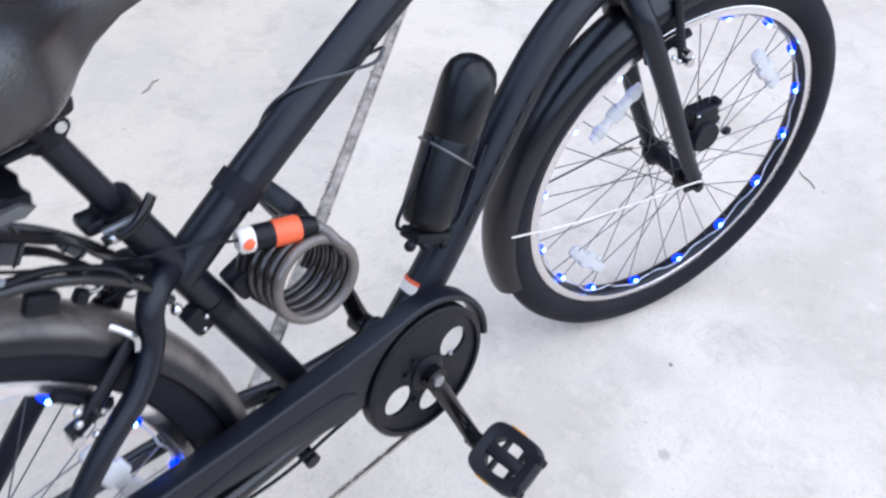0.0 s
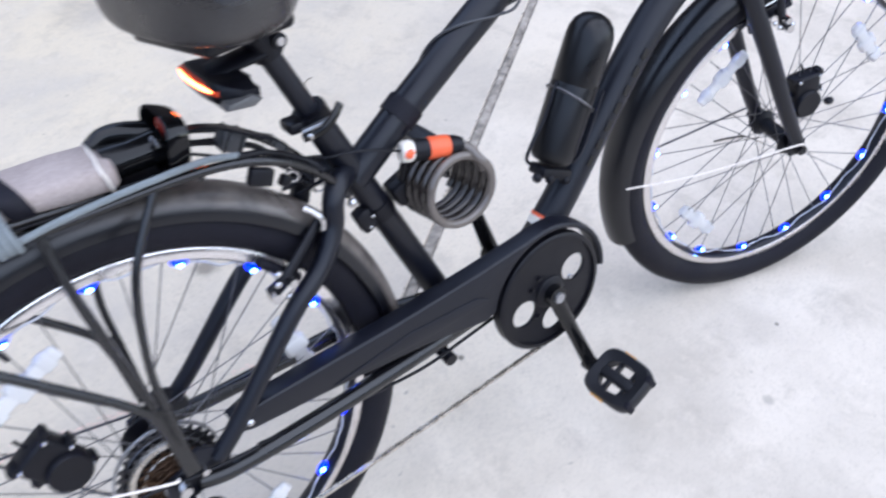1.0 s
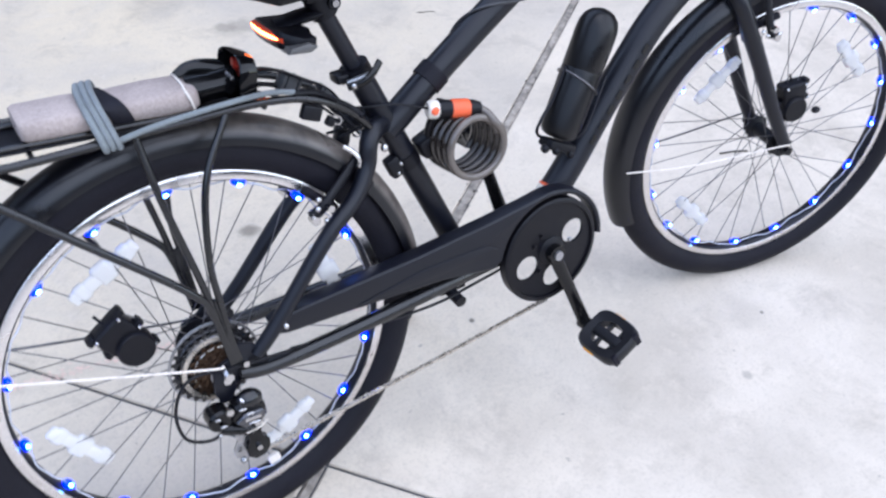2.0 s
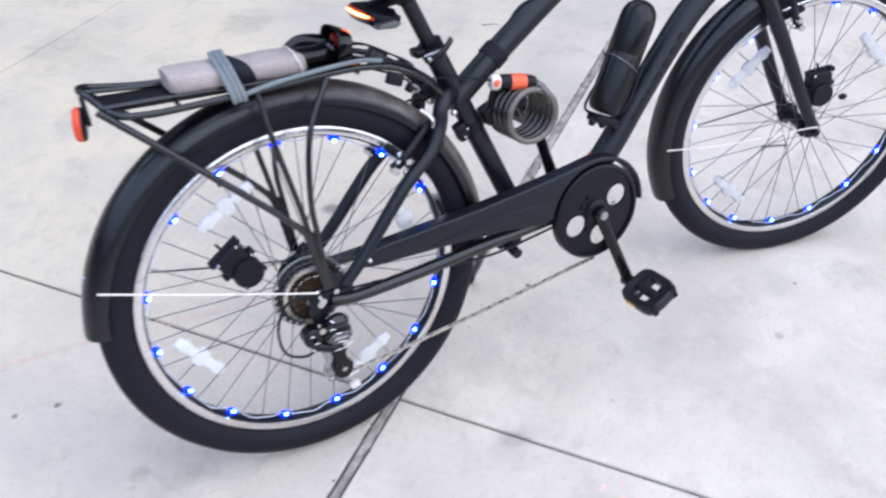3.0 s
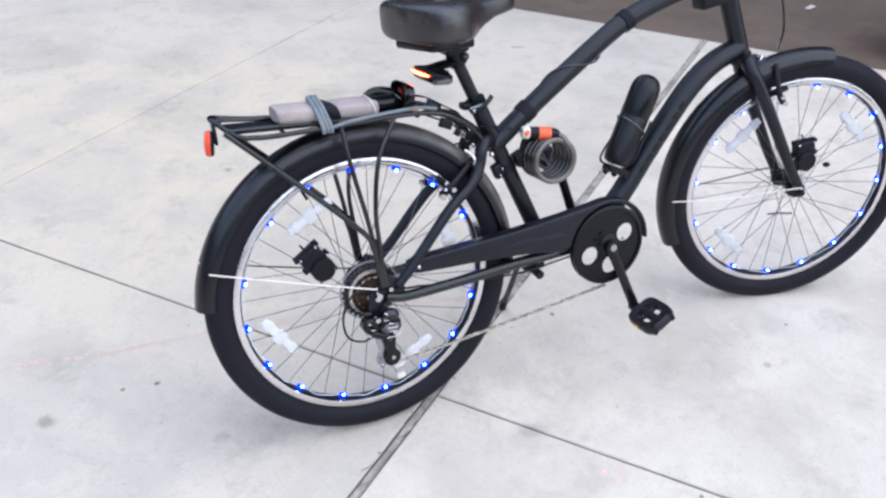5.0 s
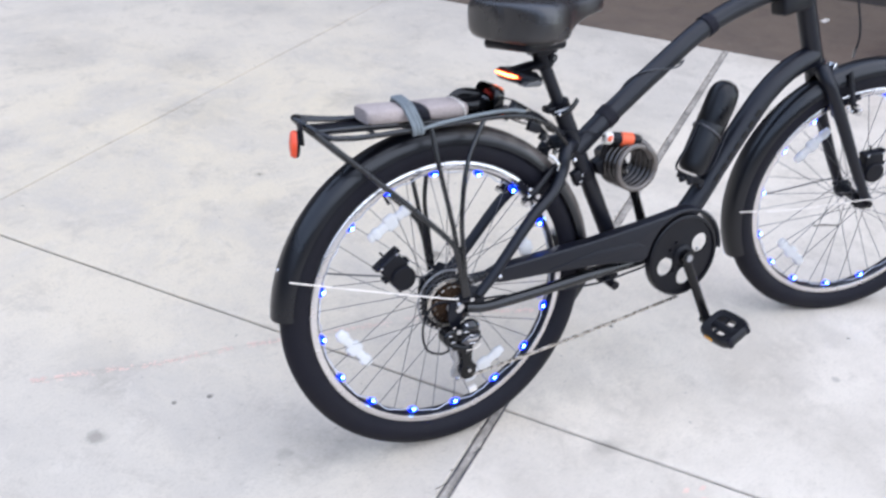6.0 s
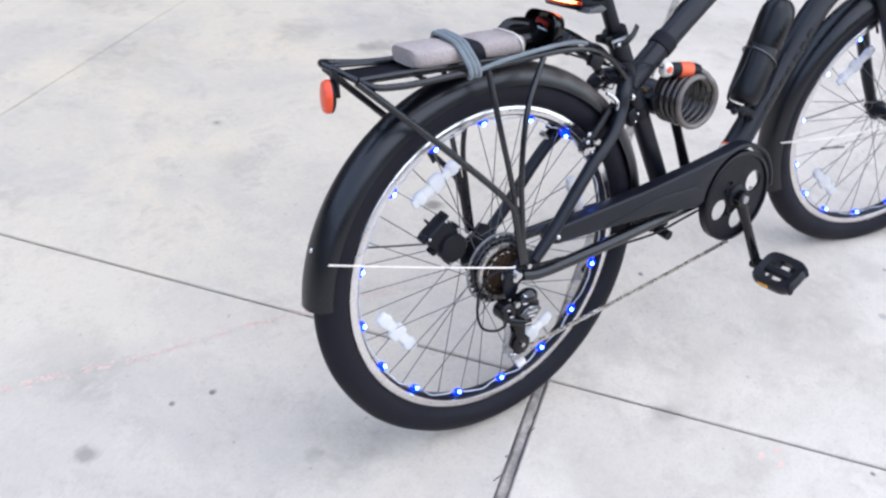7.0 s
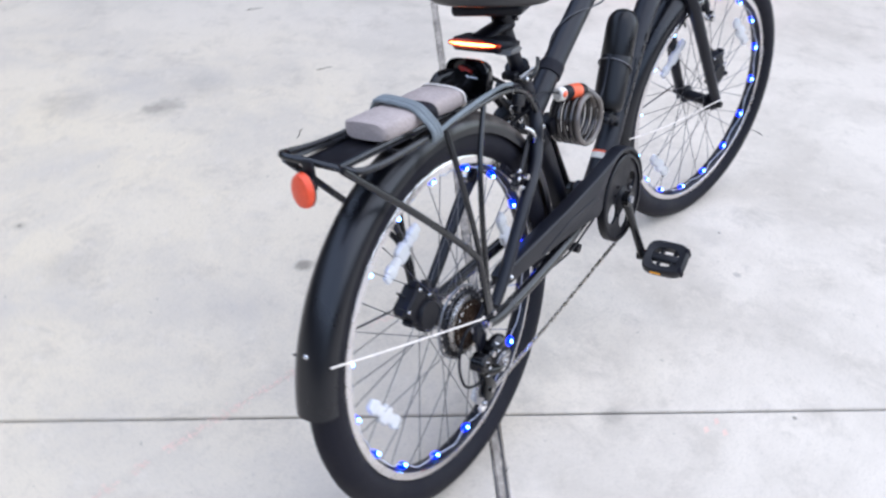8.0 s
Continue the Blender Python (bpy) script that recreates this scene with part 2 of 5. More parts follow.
def smooth(pts, per=6):
    """A Catmull-Rom line through the points."""
    p = [Vector(q) for q in pts]
    p = [p[0] * 2 - p[1]] + p + [p[-1] * 2 - p[-2]]
    out = []
    for i in range(1, len(p) - 2):
        for k in range(per):
            t = k / per
            a, b, c, d = p[i - 1:i + 3]
            out.append(0.5 * (2 * b + (c - a) * t + (2 * a - 5 * b + 4 * c - d) * t * t + (3 * b - a - 3 * c + d) * t ** 3))
    out.append(p[-2])
    return out


class Geo:
    """Collects vertices and faces for one part."""

    def __init__(self):
        self.v, self.f = [], []

    def add(self, verts, faces, m=None):
        k = len(self.v)
        self.v += [(m @ Vector(q)) if m else Vector(q) for q in verts]
        self.f += [tuple(i + k for i in face) for face in faces]
        return self

    def tube(self, pts, r, n=12, m=None, flat=1.0, closed=False):
        pts = [Vector(q) for q in pts]
        rs = [r] * len(pts) if isinstance(r, (int, float)) else [r[0] + (r[-1] - r[0]) * i / (len(pts) - 1) for i in range(len(pts))] if len(r) != len(pts) else r
        verts, faces = [], []
        side = None
        for i, q in enumerate(pts):
            if closed:
                d = pts[(i + 1) % len(pts)] - pts[i - 1]
            else:
                d = pts[min(i + 1, len(pts) - 1)] - pts[max(i - 1, 0)]
            d.normalize()
            if side is None:
                side = d.orthogonal().normalized() if abs(d.y) > 0.9 else d.cross(Vector((0, 1, 0))).normalized()
            side = (side - d * side.dot(d)).normalized()
            up = d.cross(side)
            verts += [q + rs[i] * (math.cos(a) * side + flat * math.sin(a) * up) for a in (2 * math.pi * j / n for j in range(n))]
        rows = len(pts)
        for i in range(rows if closed else rows - 1):
            for j in range(n):
                a, b = i * n + j, i * n + (j + 1) % n
                c, e = ((i + 1) % rows) * n + (j + 1) % n, ((i + 1) % rows) * n + j
                faces.append((a, b, c, e))
        if not closed:
            faces += [tuple(range(n))[::-1], tuple(range((rows - 1) * n, rows * n))]
        return self.add(verts, faces, m)

    def turn(self, profile, a0=0.0, a1=360.0, seg=72, m=None):
        """Spins a closed (radius, y) profile round the y axis, from angle a0 to a1 in the x-z plane."""
        full = abs(a1 - a0) >= 359.9
        rows = seg if full else seg + 1
        n = len(profile)
        verts, faces = [], []
        for i in range(rows):
            a = radians(a0 + (a1 - a0) * i / seg)
            verts += [(r * math.cos(a), y, r * math.sin(a)) for r, y in profile]
        for i in range(seg):
            for j in range(n):
                faces.append((i * n + j, i * n + (j + 1) % n, ((i + 1) % rows) * n + (j + 1) % n, ((i + 1) % rows) * n + j))
        if not full:
            faces += [tuple(range(n))[::-1], tuple(range((rows - 1) * n, rows * n))]
        return self.add(verts, faces, m)

    def bm(self, b, m=None):
        b.verts.index_update()
        return self.add([v.co.copy() for v in b.verts], [tuple(v.index for v in f.verts) for f in b.faces], m)

    def box(self, size, m=None, bevel=0.003, seg=2, taper=1.0):
        b = bmesh.new()
        bmesh.ops.create_cube(b, size=1)
        for v in b.verts:
            k = taper if v.co.z > 0 else 1.0
            v.co = (v.co.x * size[0] * k, v.co.y * size[1] * k, v.co.z * size[2])
        if bevel:
            bmesh.ops.bevel(b, geom=b.edges[:], offset=bevel, segments=seg, affect="EDGES", profile=0.5)
        self.bm(b, m)
        b.free()
        return self

    def ball(self, r, at, squash=(1, 1, 1), m=None, n=10):
        verts, faces = [], []
        for i in range(n + 1):
            th = math.pi * i / n
            verts += [(at[0] + r * squash[0] * math.sin(th) * math.cos(2 * math.pi * j / n), at[1] + r * squash[1] * math.sin(th) * math.sin(2 * math.pi * j / n), at[2] + r * squash[2] * math.cos(th)) for j in range(n)]
        for i in range(n):
            faces += [(i * n + j, (i + 1) * n + j, (i + 1) * n + (j + 1) % n, i * n + (j + 1) % n) for j in range(n)]
        return self.add(verts, faces, m)

    def prism(self, poly, y0, y1, bevel=0.0, m=None, seg=2):
        """Extrudes an (x, z) outline from y0 to y1."""
        b = bmesh.new()
        f = b.faces.new([b.verts.new((x, y0, z)) for x, z in poly])
        r = bmesh.ops.extrude_face_region(b, geom=[f])
        bmesh.ops.translate(b, verts=[e for e in r["geom"] if isinstance(e, bmesh.types.BMVert)], vec=(0, y1 - y0, 0))
        if bevel:
            rim_edges = [e for e in b.edges if abs(e.verts[0].co.y - e.verts[1].co.y) < 1e-6]
            bmesh.ops.bevel(b, geom=rim_edges, offset=bevel, segments=seg, affect="EDGES", profile=0.5)
        self.bm(b, m)
        b.free()
        return self


def part(name, geo, mat, parent=None, label="", flat=False, sharp=40):
    """Links the geometry as one mesh object under parent."""
    me = bpy.data.meshes.new(name)
    b = bmesh.new()
    vs = [b.verts.new(q) for q in geo.v]
    for f in geo.f:
        try:
            b.faces.new([vs[i] for i in f])
        except ValueError:
            pass
    bmesh.ops.remove_doubles(b, verts=b.verts[:], dist=1e-6)
    bmesh.ops.recalc_face_normals(b, faces=b.faces[:])
    for f in b.faces:
        f.smooth = not flat
    for e in b.edges:
        e.smooth = len(e.link_faces) != 2 or e.calc_face_angle(0) < radians(sharp)
    b.to_mesh(me)
    b.free()
    me.materials.append(mat)
    ob = new(name, me)
    ob.parent = parent
    if label:
        tagged(ob, label)
    return ob


def thing(name, label, category, m, group=""):
    ob = new(name)
    ob.empty_display_size = 0.1
    ob.matrix_world = m
    return tagged(ob, label, category, group)


# ---- ground ----
# The slabs run between two families of joints: across, and along.
ACROSS, ALONG = Vector((0.7837, 0.6211, 0)), Vector((-0.6046, 0.7965, 0))


def meet(a, b):
    """The ground point at distance a along ACROSS and b along ALONG."""
    k = ACROSS.x * ALONG.y - ACROSS.y * ALONG.x
    return Vector(((a * ALONG.y - b * ACROSS.y) / k, (ACROSS.x * b - ALONG.x * a) / k, 0))


ground = part("ground", Geo().add([(-300, -300, -0.007), (300, -300, -0.007), (300, 300, -0.007), (-300, 300, -0.007)], [(0, 1, 2, 3)]), JOINT)
tagged(ground, "grey grit bed under the concrete slabs", "ground", kind="structure")


def slab(name, a0, a1, b0, b1, gaps, mat, top=0.0):
    g = Geo()
    e = 0.0035
    rows = []
    for inset, z in ((0, -0.05), (0, top - e), (e * 0.4, top - e * 0.35), (e, top)):
        lo_a, hi_a, lo_b, hi_b = a0 + gaps[0] + inset, a1 - gaps[1] - inset, b0 + gaps[2] + inset, b1 - gaps[3] - inset
        rows.append([meet(lo_a, lo_b) + Vector((0, 0, z)), meet(hi_a, lo_b) + Vector((0, 0, z)), meet(hi_a, hi_b) + Vector((0, 0, z)), meet(lo_a, hi_b) + Vector((0, 0, z))])
    faces = [(i * 4 + j, i * 4 + (j + 1) % 4, i * 4 + 4 + (j + 1) % 4, i * 4 + 4 + j) for i in range(3) for j in range(4)] + [(12, 13, 14, 15)]
    g.add([q for r in rows for q in r], faces)
    return part(name, g, mat, ground, flat=True)


LINES_A = [0.127 - 2.72 * k for k in range(4, 0, -1)] + [0.127, 2.85]
LINES_B = [-8.63, -6.92, -5.21, -3.49] + [-0.068 + 1.713 * k for k in range(0, 7)]
for i in range(len(LINES_A) - 1):
    for j in range(len(LINES_B) - 1):
        wide = [0.0125 if abs(b + 0.068) < 0.01 else 0.0019 for b in LINES_B[j:j + 2]]
        slab("concrete_slab", LINES_A[i], LINES_A[i + 1], LINES_B[j], LINES_B[j + 1], (0.003, 0.003, *wide), DARKER_CONCRETE if LINES_B[j] > -0.1 else CONCRETE)
slab("brown_slab", 2.85, 12, LINES_B[0], LINES_B[-1], (0.004, 0, 0, 0), BROWN)

# crumbled filler along the wide joint
fill = Geo()
strip = []
STEPS = 420
for k in range(STEPS):
    t = -3.2 + k * 0.015
    rough = noise.noise((t * 60, 1, 0))
    out = min(max((t - 0.2) / 0.3, 0.0), 1.0)
    w = 0.0088 + 0.0016 * noise.noise((t * 9, 0, 0)) + 0.0012 * rough + out * (0.0026 + 0.0040 * noise.noise((t * 17, 9, 0)) + 0.003 * rough)
    off = -0.068 + 0.0018 * noise.noise((t * 5, 3, 0))
    z = -0.0038 + 0.0022 * noise.noise((t * 14, 7, 0)) + 0.0012 * rough + out * 0.0024
    strip += [meet(t, off - w) + Vector((0, 0, z - 0.004)), meet(t, off - w * 0.55) + Vector((0, 0, z + 0.0008 * noise.noise((t * 80, 5, 0)))), meet(t, off + w * 0.1) + Vector((0, 0, z + 0.0012 * rough)), meet(t, off + w * 0.6) + Vector((0, 0, z + 0.0006)), meet(t, off + w) + Vector((0, 0, z - 0.003))]
fill.add(strip, [(k * 5 + q, k * 5 + q + 1, k * 5 + q + 6, k * 5 + q + 5) for k in range(STEPS - 1) for q in range(4)])
tagged(part("joint_filler", fill, SEALANT, ground), kind="stuff")

# grit, chips and dead stalks caught along the joint
random.seed(11)
litter = Geo()
for k in range(170):
    t = random.uniform(0.15, 2.8) if k % 3 else random.uniform(-1.5, 0.2)
    c = meet(t, -0.068 + random.choice((-1, 1)) * random.uniform(0.006, 0.016)) + Vector((0, 0, 0.001))
    a = random.uniform(0, 6.28)
    if k % 6:
        litter.ball(random.uniform(0.0012, 0.0030), c, (1.5, 0.8, 0.5), None, 5)
    else:
        d = Vector((math.cos(a), math.sin(a), 0)) * random.uniform(0.008, 0.020)
        litter.tube([c - d, c + Vector((0, 0, 0.002)), c + d * 0.9 + Vector((0.002, 0.003, 0.001))], 0.0009, 5)
tagged(part("joint_litter", litter, TWIG, ground), kind="stuff")

# the dark wall beyond the brown pavement
wall = Geo()
e0, e1 = meet(4.05, -7), meet(4.05, 7)
out = ACROSS * 0.25
wall.add([e0, e1, e1 + out, e0 + out] + [q + Vector((0, 0, 3.6)) for q in (e0, e1, e1 + out, e0 + out)], [(0, 1, 5, 4), (1, 2, 6, 5), (2, 3, 7, 6), (3, 0, 4, 7), (4, 5, 6, 7), (0, 3, 2, 1)])
tagged(part("wall_east", wall, WALL, None, flat=True), "dark brown wall behind the brown pavement", "wall", kind="structure")

# unseen dark walls, added to block low sky and darken reflections
BLOCKER = material("grey_brown_blocker", (0.07, 0.064, 0.06), 0.85, grain=70, vary=0.25, bump=0.3, coarse=2)
for name, (x0, y0), (x1, y1), high, label in (("blocker_south", (-11, -9.2), (10, -10.4), 3.0, "unseen grey-brown wall to the south, added to darken reflections"), ("blocker_west", (-9.0, -9.4), (-8.6, 9), 4.0, "unseen grey-brown wall to the west, added to darken reflections"), ("blocker_north", (-9, 8.4), (1.2, 9.2), 5.6, "unseen grey-brown wall to the north, added to darken reflections")):
    a, c = Vector((x0, y0, 0)), Vector((x1, y1, 0))
    d = (c - a).normalized().cross(Vector((0, 0, 1))) * 0.25
    low = [a, c, c + d, a + d]
    g = Geo().add(low + [q + Vector((0, 0, high)) for q in low], [(0, 1, 5, 4), (1, 2, 6, 5), (2, 3, 7, 6), (3, 0, 4, 7), (4, 5, 6, 7), (0, 3, 2, 1)])
    tagged(part(name, g, BLOCKER, None, flat=True), label, "wall", kind="structure")

# ---- bicycle ----
# Built upright with the rear tyre on the origin, x ahead, y to its left; it leans on its kickstand.
BIKE = pose(0, 0, 0, -11.335, 0.142, 0)
bicycle = thing("bicycle", "matte black cruiser bicycle leaning on its kickstand on concrete", "bicycle", BIKE)
HUB = 0.338
REAR = Matrix.Translation((0, 0, HUB))
_yaw, _tip = -0.2537, 0.0988
_ex = Vector((math.cos(_yaw), math.sin(_yaw), 0))
_n = Vector((-math.sin(_yaw) * math.cos(_tip), math.cos(_yaw) * math.cos(_tip), math.sin(_tip)))
_ez = _ex.cross(_n)
FRONT = Matrix(((_ex.x, _n.x, _ez.x, 1.1612), (_ex.y, _n.y, _ez.y, -0.0265), (_ex.z, _n.z, _ez.z, 0.3351), (0, 0, 0, 1)))


def oval(r, y, ry, rz, n=16, power=1.0):
    """A rounded (radius, y) outline about (r, y)."""
    out = []
    for k in range(n):
        a = 2 * math.pi * k / n
        c, s = math.cos(a), math.sin(a)
        out.append((r + rz * math.copysign(abs(c) ** power, c), y + ry * math.copysign(abs(s) ** power, s)))
    return out


def wheel(name, m, hub_r, lamps, glass, box_at, label):
    hub = Geo()
    hub.turn([(0.004, -0.062), (hub_r * 0.6, -0.060), (hub_r * 0.6, -0.040), (hub_r * 1.25, -0.037), (hub_r * 1.25, -0.033), (hub_r * 0.75, -0.028), (hub_r * 0.7, 0.028), (hub_r * 1.25, 0.033), (hub_r * 1.25, 0.037), (hub_r * 0.6, 0.040), (hub_r * 0.6, 0.060), (0.004, 0.062)], seg=24, m=m)
    w = part(name, hub, PLASTIC, bicycle, label)
    # tyre with a raised centre and shoulder ridges
    prof = []
    for k in range(28):
        a = 2 * math.pi * k / 28
        r = 0.0285 + (0.0012 if k in (1, 3, 25, 27) else 0.0)
        prof.append((0.3085 + r * math.cos(a), 0.0265 * math.sin(a) * (1.0 + 0.04 * math.cos(a))))
    part("tyre", Geo().turn(prof, seg=120, m=m), RUBBER, w)
    part("rim", Geo().turn([(0.2830, -0.0120), (0.2830, 0.0120), (0.2805, 0.0142), (0.2700, 0.0142), (0.2665, 0.0105), (0.2650, 0.0), (0.2665, -0.0105), (0.2700, -0.0142), (0.2805, -0.0142)], seg=120, m=m), PAINT, w)
    for s in (-1, 1):
        part("brake_track", Geo().turn([(0.2695, 0.0140 * s), (0.2700, 0.0155 * s), (0.2812, 0.0160 * s), (0.2830, 0.0150 * s), (0.2830, 0.0135 * s)], seg=120, m=m), RIM, w, "bright machined brake track")
    for k in range(36):
        side = -1 if k % 2 else 1
        lead = 1 if (k // 2) % 2 else -1
        a = radians(k * 10 + 3)
        b = a + lead * radians(62)
        y = 0.035 * side
        p0 = (hub_r * 1.12 * math.cos(b), y, hub_r * 1.12 * math.sin(b))
        p1 = (0.2665 * math.cos(a), 0.003 * side, 0.2665 * math.sin(a))
        part("spoke", Geo().tube([p0, p1], 0.00088, 5, m), SPOKE, w)
    part("valve", Geo().tube([(0.262 * math.cos(2.0), 0, 0.262 * math.sin(2.0)), (0.238 * math.cos(2.0), 0, 0.238 * math.sin(2.0))], 0.003, 8, m), RUBBER, w)
    for ang, tilt in glass:
        a = radians(ang)
        c = Matrix.Translation((0.208 * math.cos(a), -0.006, 0.208 * math.sin(a))) @ Matrix.Rotation(-a + radians(tilt), 4, "Y")
        g = Geo()
        g.box((0.108, 0.010, 0.020), m @ c, 0.0049, 4)
        g.box((0.026, 0.012, 0.032), m @ c, 0.0055, 4)
        for dx in (-0.036, 0.036):
            g.box((0.018, 0.0115, 0.025), m @ c @ Matrix.Translation((dx, 0, 0)), 0.005, 3)
        part("spoke_reflector", g, LENS if hub_r > 0.02 else CLEAR_LENS, w, "clear plastic spoke reflector")
    return w


rear_wheel = wheel("rear_wheel", REAR, 0.028, None, ((198, 74), (119, 90), (17, 90), (-64, 86)), None, "rear wheel with silver rim and black tyre")
front_wheel = wheel("front_wheel", FRONT, 0.019, None, ((-136, 90), (42, 90), (134, 90)), None, "front wheel with silver rim and black tyre")


def light_string(name, m, angles, box_ang, box_r, box_turn, label):
    s = thing(name, label, "bike light", BIKE, "wheel light strings")
    pts = []
    for k in range(240):
        a = 2 * math.pi * k / 240
        sag = 0.0022 * math.sin(a * 17) + 0.0012 * math.sin(a * 41 + 1)
        pts.append((( 0.2615 + sag) * math.cos(a), -0.004 + 0.004 * math.sin(a * 16), (0.2615 + sag) * math.sin(a)))
    part("wire", Geo().tube(pts, 0.0014, 6, m, closed=True), TUBE, s, "clear plastic wire tube")
    for ang in angles:
        a = radians(ang)
        c = m @ Matrix.Translation((0.2600 * math.cos(a), -0.001, 0.2600 * math.sin(a))) @ Matrix.Rotation(-a, 4, "Y")
        cap = part("bulb", Geo().ball(0.0082, (0.0008, 0.0, 0), (0.75, 0.85, 1.3), c), LED_CAP, s, "glowing blue bulb")
        part("bulb_tip", Geo().ball(0.0034, (-0.0014, -0.0054, 0), (0.9, 0.8, 1.1), c, 8), LED_CORE, cap)
    if box_r < 0.1:
        part("connector", Geo().ball(0.0085, m @ Vector((0.096, -0.012, 0.043)), (1.2, 1, 0.8), None, 8), PLASTIC, s)
    a = radians(box_ang)
    c = m @ Matrix.Translation((box_r * math.cos(a), -0.020, box_r * math.sin(a))) @ Matrix.Rotation(radians(box_turn), 4, "Y")
    box = part("battery_box", Geo().box((0.044, 0.030, 0.050), c @ Matrix.Translation((-0.016, 0, 0)), 0.005, 3), PLASTIC, s, "black battery box strapped to the spokes")
    part("battery_lid", Geo().turn([(0.0002, -0.010), (0.023, -0.010), (0.0255, -0.007), (0.0255, 0.012), (0.0002, 0.012)], seg=28, m=c @ Matrix.Translation((0.014, -0.012, 0))), PLASTIC, box)
    for dx, dz in ((-0.034, 0.020), (-0.034, -0.020), (0.036, 0.0), (-0.004, 0.026), (0.032, 0.018), (0.032, -0.018)):
        part("box_screw", Geo().ball(0.0032, c @ Vector((dx, -0.0155, dz)), (1, 1, 1), None, 6), CHROME, box)
    for dx, dz in ((-0.036, 0.025), (-0.004, 0.027), (0.034, 0.018), (-0.036, -0.025), (-0.004, -0.027), (0.034, -0.018)):
        part("lug", Geo().box((0.010, 0.018, 0.012), c @ Matrix.Translation((dx, -0.002, dz)), 0.002), PLASTIC, box)
    part("cable_tie", Geo().tube([c @ Vector((-0.05, 0.01, 0)), c @ Vector((0.0, -0.019, 0.002)), c @ Vector((0.05, 0.012, 0.0))], 0.0022, 6), PLASTIC, box)
    return s


light_string("wheel_light_string", REAR, (68.7, 90.5, 112.2, 134.0, 164.3, 186.6, 208.2, 229.3, 252.0, 274.1, 296.9, 318.0, 340.1, 2.5, 24.5, 48.2), 140, 0.134, 56, "blue lights on clear wire round the rear rim")
light_string("wheel_light_string", FRONT, (81.4, 59.5, 37.4, 16.0, -5.3, -27.8, -50.2, -72.6, -94.7, -118.5, -139.7, -161.9, 103.5, 125.6, 147.0, 172.0), 77, 0.087, 84, "blue lights on clear wire round the front rim")

# frame
BB = Vector((0.572, 0, 0.318))
SEAT_LOW, SEAT_TOP = Vector((0.4495, 0, 0.306)), Vector((0.287, 0, 0.688))
HEAD_T, HEAD_B = Vector((0.938, 0, 0.862)), Vector((1.000, 0, 0.682))
frame_body = Geo()
frame_body.tube([SEAT_LOW, SEAT_TOP], 0.0182, 20)
frame_body.tube([BB + Vector((0, -0.036, 0)), BB + Vector((0, 0.036, 0))], 0.022, 20)
frame_body.tube(smooth([SEAT_LOW + Vector((-0.01, 0, 0.01)), (0.50, 0, 0.305), BB]), 0.019, 14)
bike_frame = part("frame", frame_body, PAINT, bicycle)
part("top_tube", Geo().tube(smooth([(0.322, 0, 0.588), (0.402, 0, 0.645), (0.522, 0, 0.724), (0.66, 0, 0.806), (0.795, 0, 0.850), (0.88, 0, 0.862), (0.952, 0, 0.842)], 8), 0.0215, 20), PAINT, bike_frame)
part("down_tube", Geo().tube(smooth([BB, (0.657, 0, 0.404), (0.727, 0, 0.492), (0.796, 0, 0.574), (0.853, 0, 0.634), (0.915, 0, 0.677), (0.99, 0, 0.704)], 8), 0.0258, 20), PAINT, bike_frame)
head = Geo().tube([HEAD_B, HEAD_T], 0.0225, 20)
for q, k in ((HEAD_B, -1), (HEAD_T, 1)):
    ax = (HEAD_T - HEAD_B).normalized() * k
    head.tube([q - ax * 0.004, q + ax * 0.012], 0.0265, 20)
part("head_tube", head, PAINT, bike_frame)
for x0, z0, x1, z1 in ((0.396, 0.6412, 0.415, 0.6545), (0.654, 0.803, 0.672, 0.812)):
    part("tube_strap", Geo().tube([(x0, 0, z0), (x1, 0, z1)], 0.0242, 20), RUBBER, bike_frame, "black strap round the top tube")
for s in (-1, 1):
    g = Geo()
    g.tube(smooth([(0.312, 0.010 * s, 0.604), (0.290, 0.028 * s, 0.607), (0.275, 0.038 * s, 0.594), (0.266, 0.042 * s, 0.563), (0.238, 0.052 * s, 0.528), (0.182, 0.062 * s, 0.488), (0.090, 0.067 * s, 0.390), (0.050, 0.068 * s, 0.352)], 6), [0.0146, 0.0104], 14)
    part("seat_stay", g, PAINT, bike_frame)
    g = Geo()
    g.tube(smooth([(0.020, 0.068 * s, 0.333), (0.07, 0.067 * s, 0.322), (0.20, 0.064 * s, 0.322), (0.34, 0.056 * s, 0.324), (0.45, 0.038 * s, 0.316), (0.57, 0.03 * s, 0.316)], 6), [0.0105, 0.0135], 14)
    part("chain_stay", g, TUBING, bike_frame)
    g = Geo().prism([(-0.018, 0.322), (0.0, 0.315), (0.03, 0.322), (0.065, 0.330), (0.065, 0.345), (0.05, 0.37), (0.03, 0.38), (0.012, 0.362), (-0.015, 0.352)], 0.065 * s - 0.0035, 0.065 * s + 0.0035, 0.001)
    part("dropout", g, PAINT, bike_frame)
    part("axle_nut", Geo().tube([(0, 0.062 * s, HUB), (0, 0.082 * s, HUB)], 0.0068, 6), CHROME, bike_frame)
    part("stay_bolt", Geo().tube([(0.030, 0.069 * s, 0.352), (0.030, 0.081 * s, 0.352)], 0.0048, 8), CHROME, bike_frame)
for s in (-1, 1):
    part("rack_bolt", Geo().ball(0.0062, (0.300, 0.036 * s, 0.580)), CHROME, bike_frame, "chrome bolt")
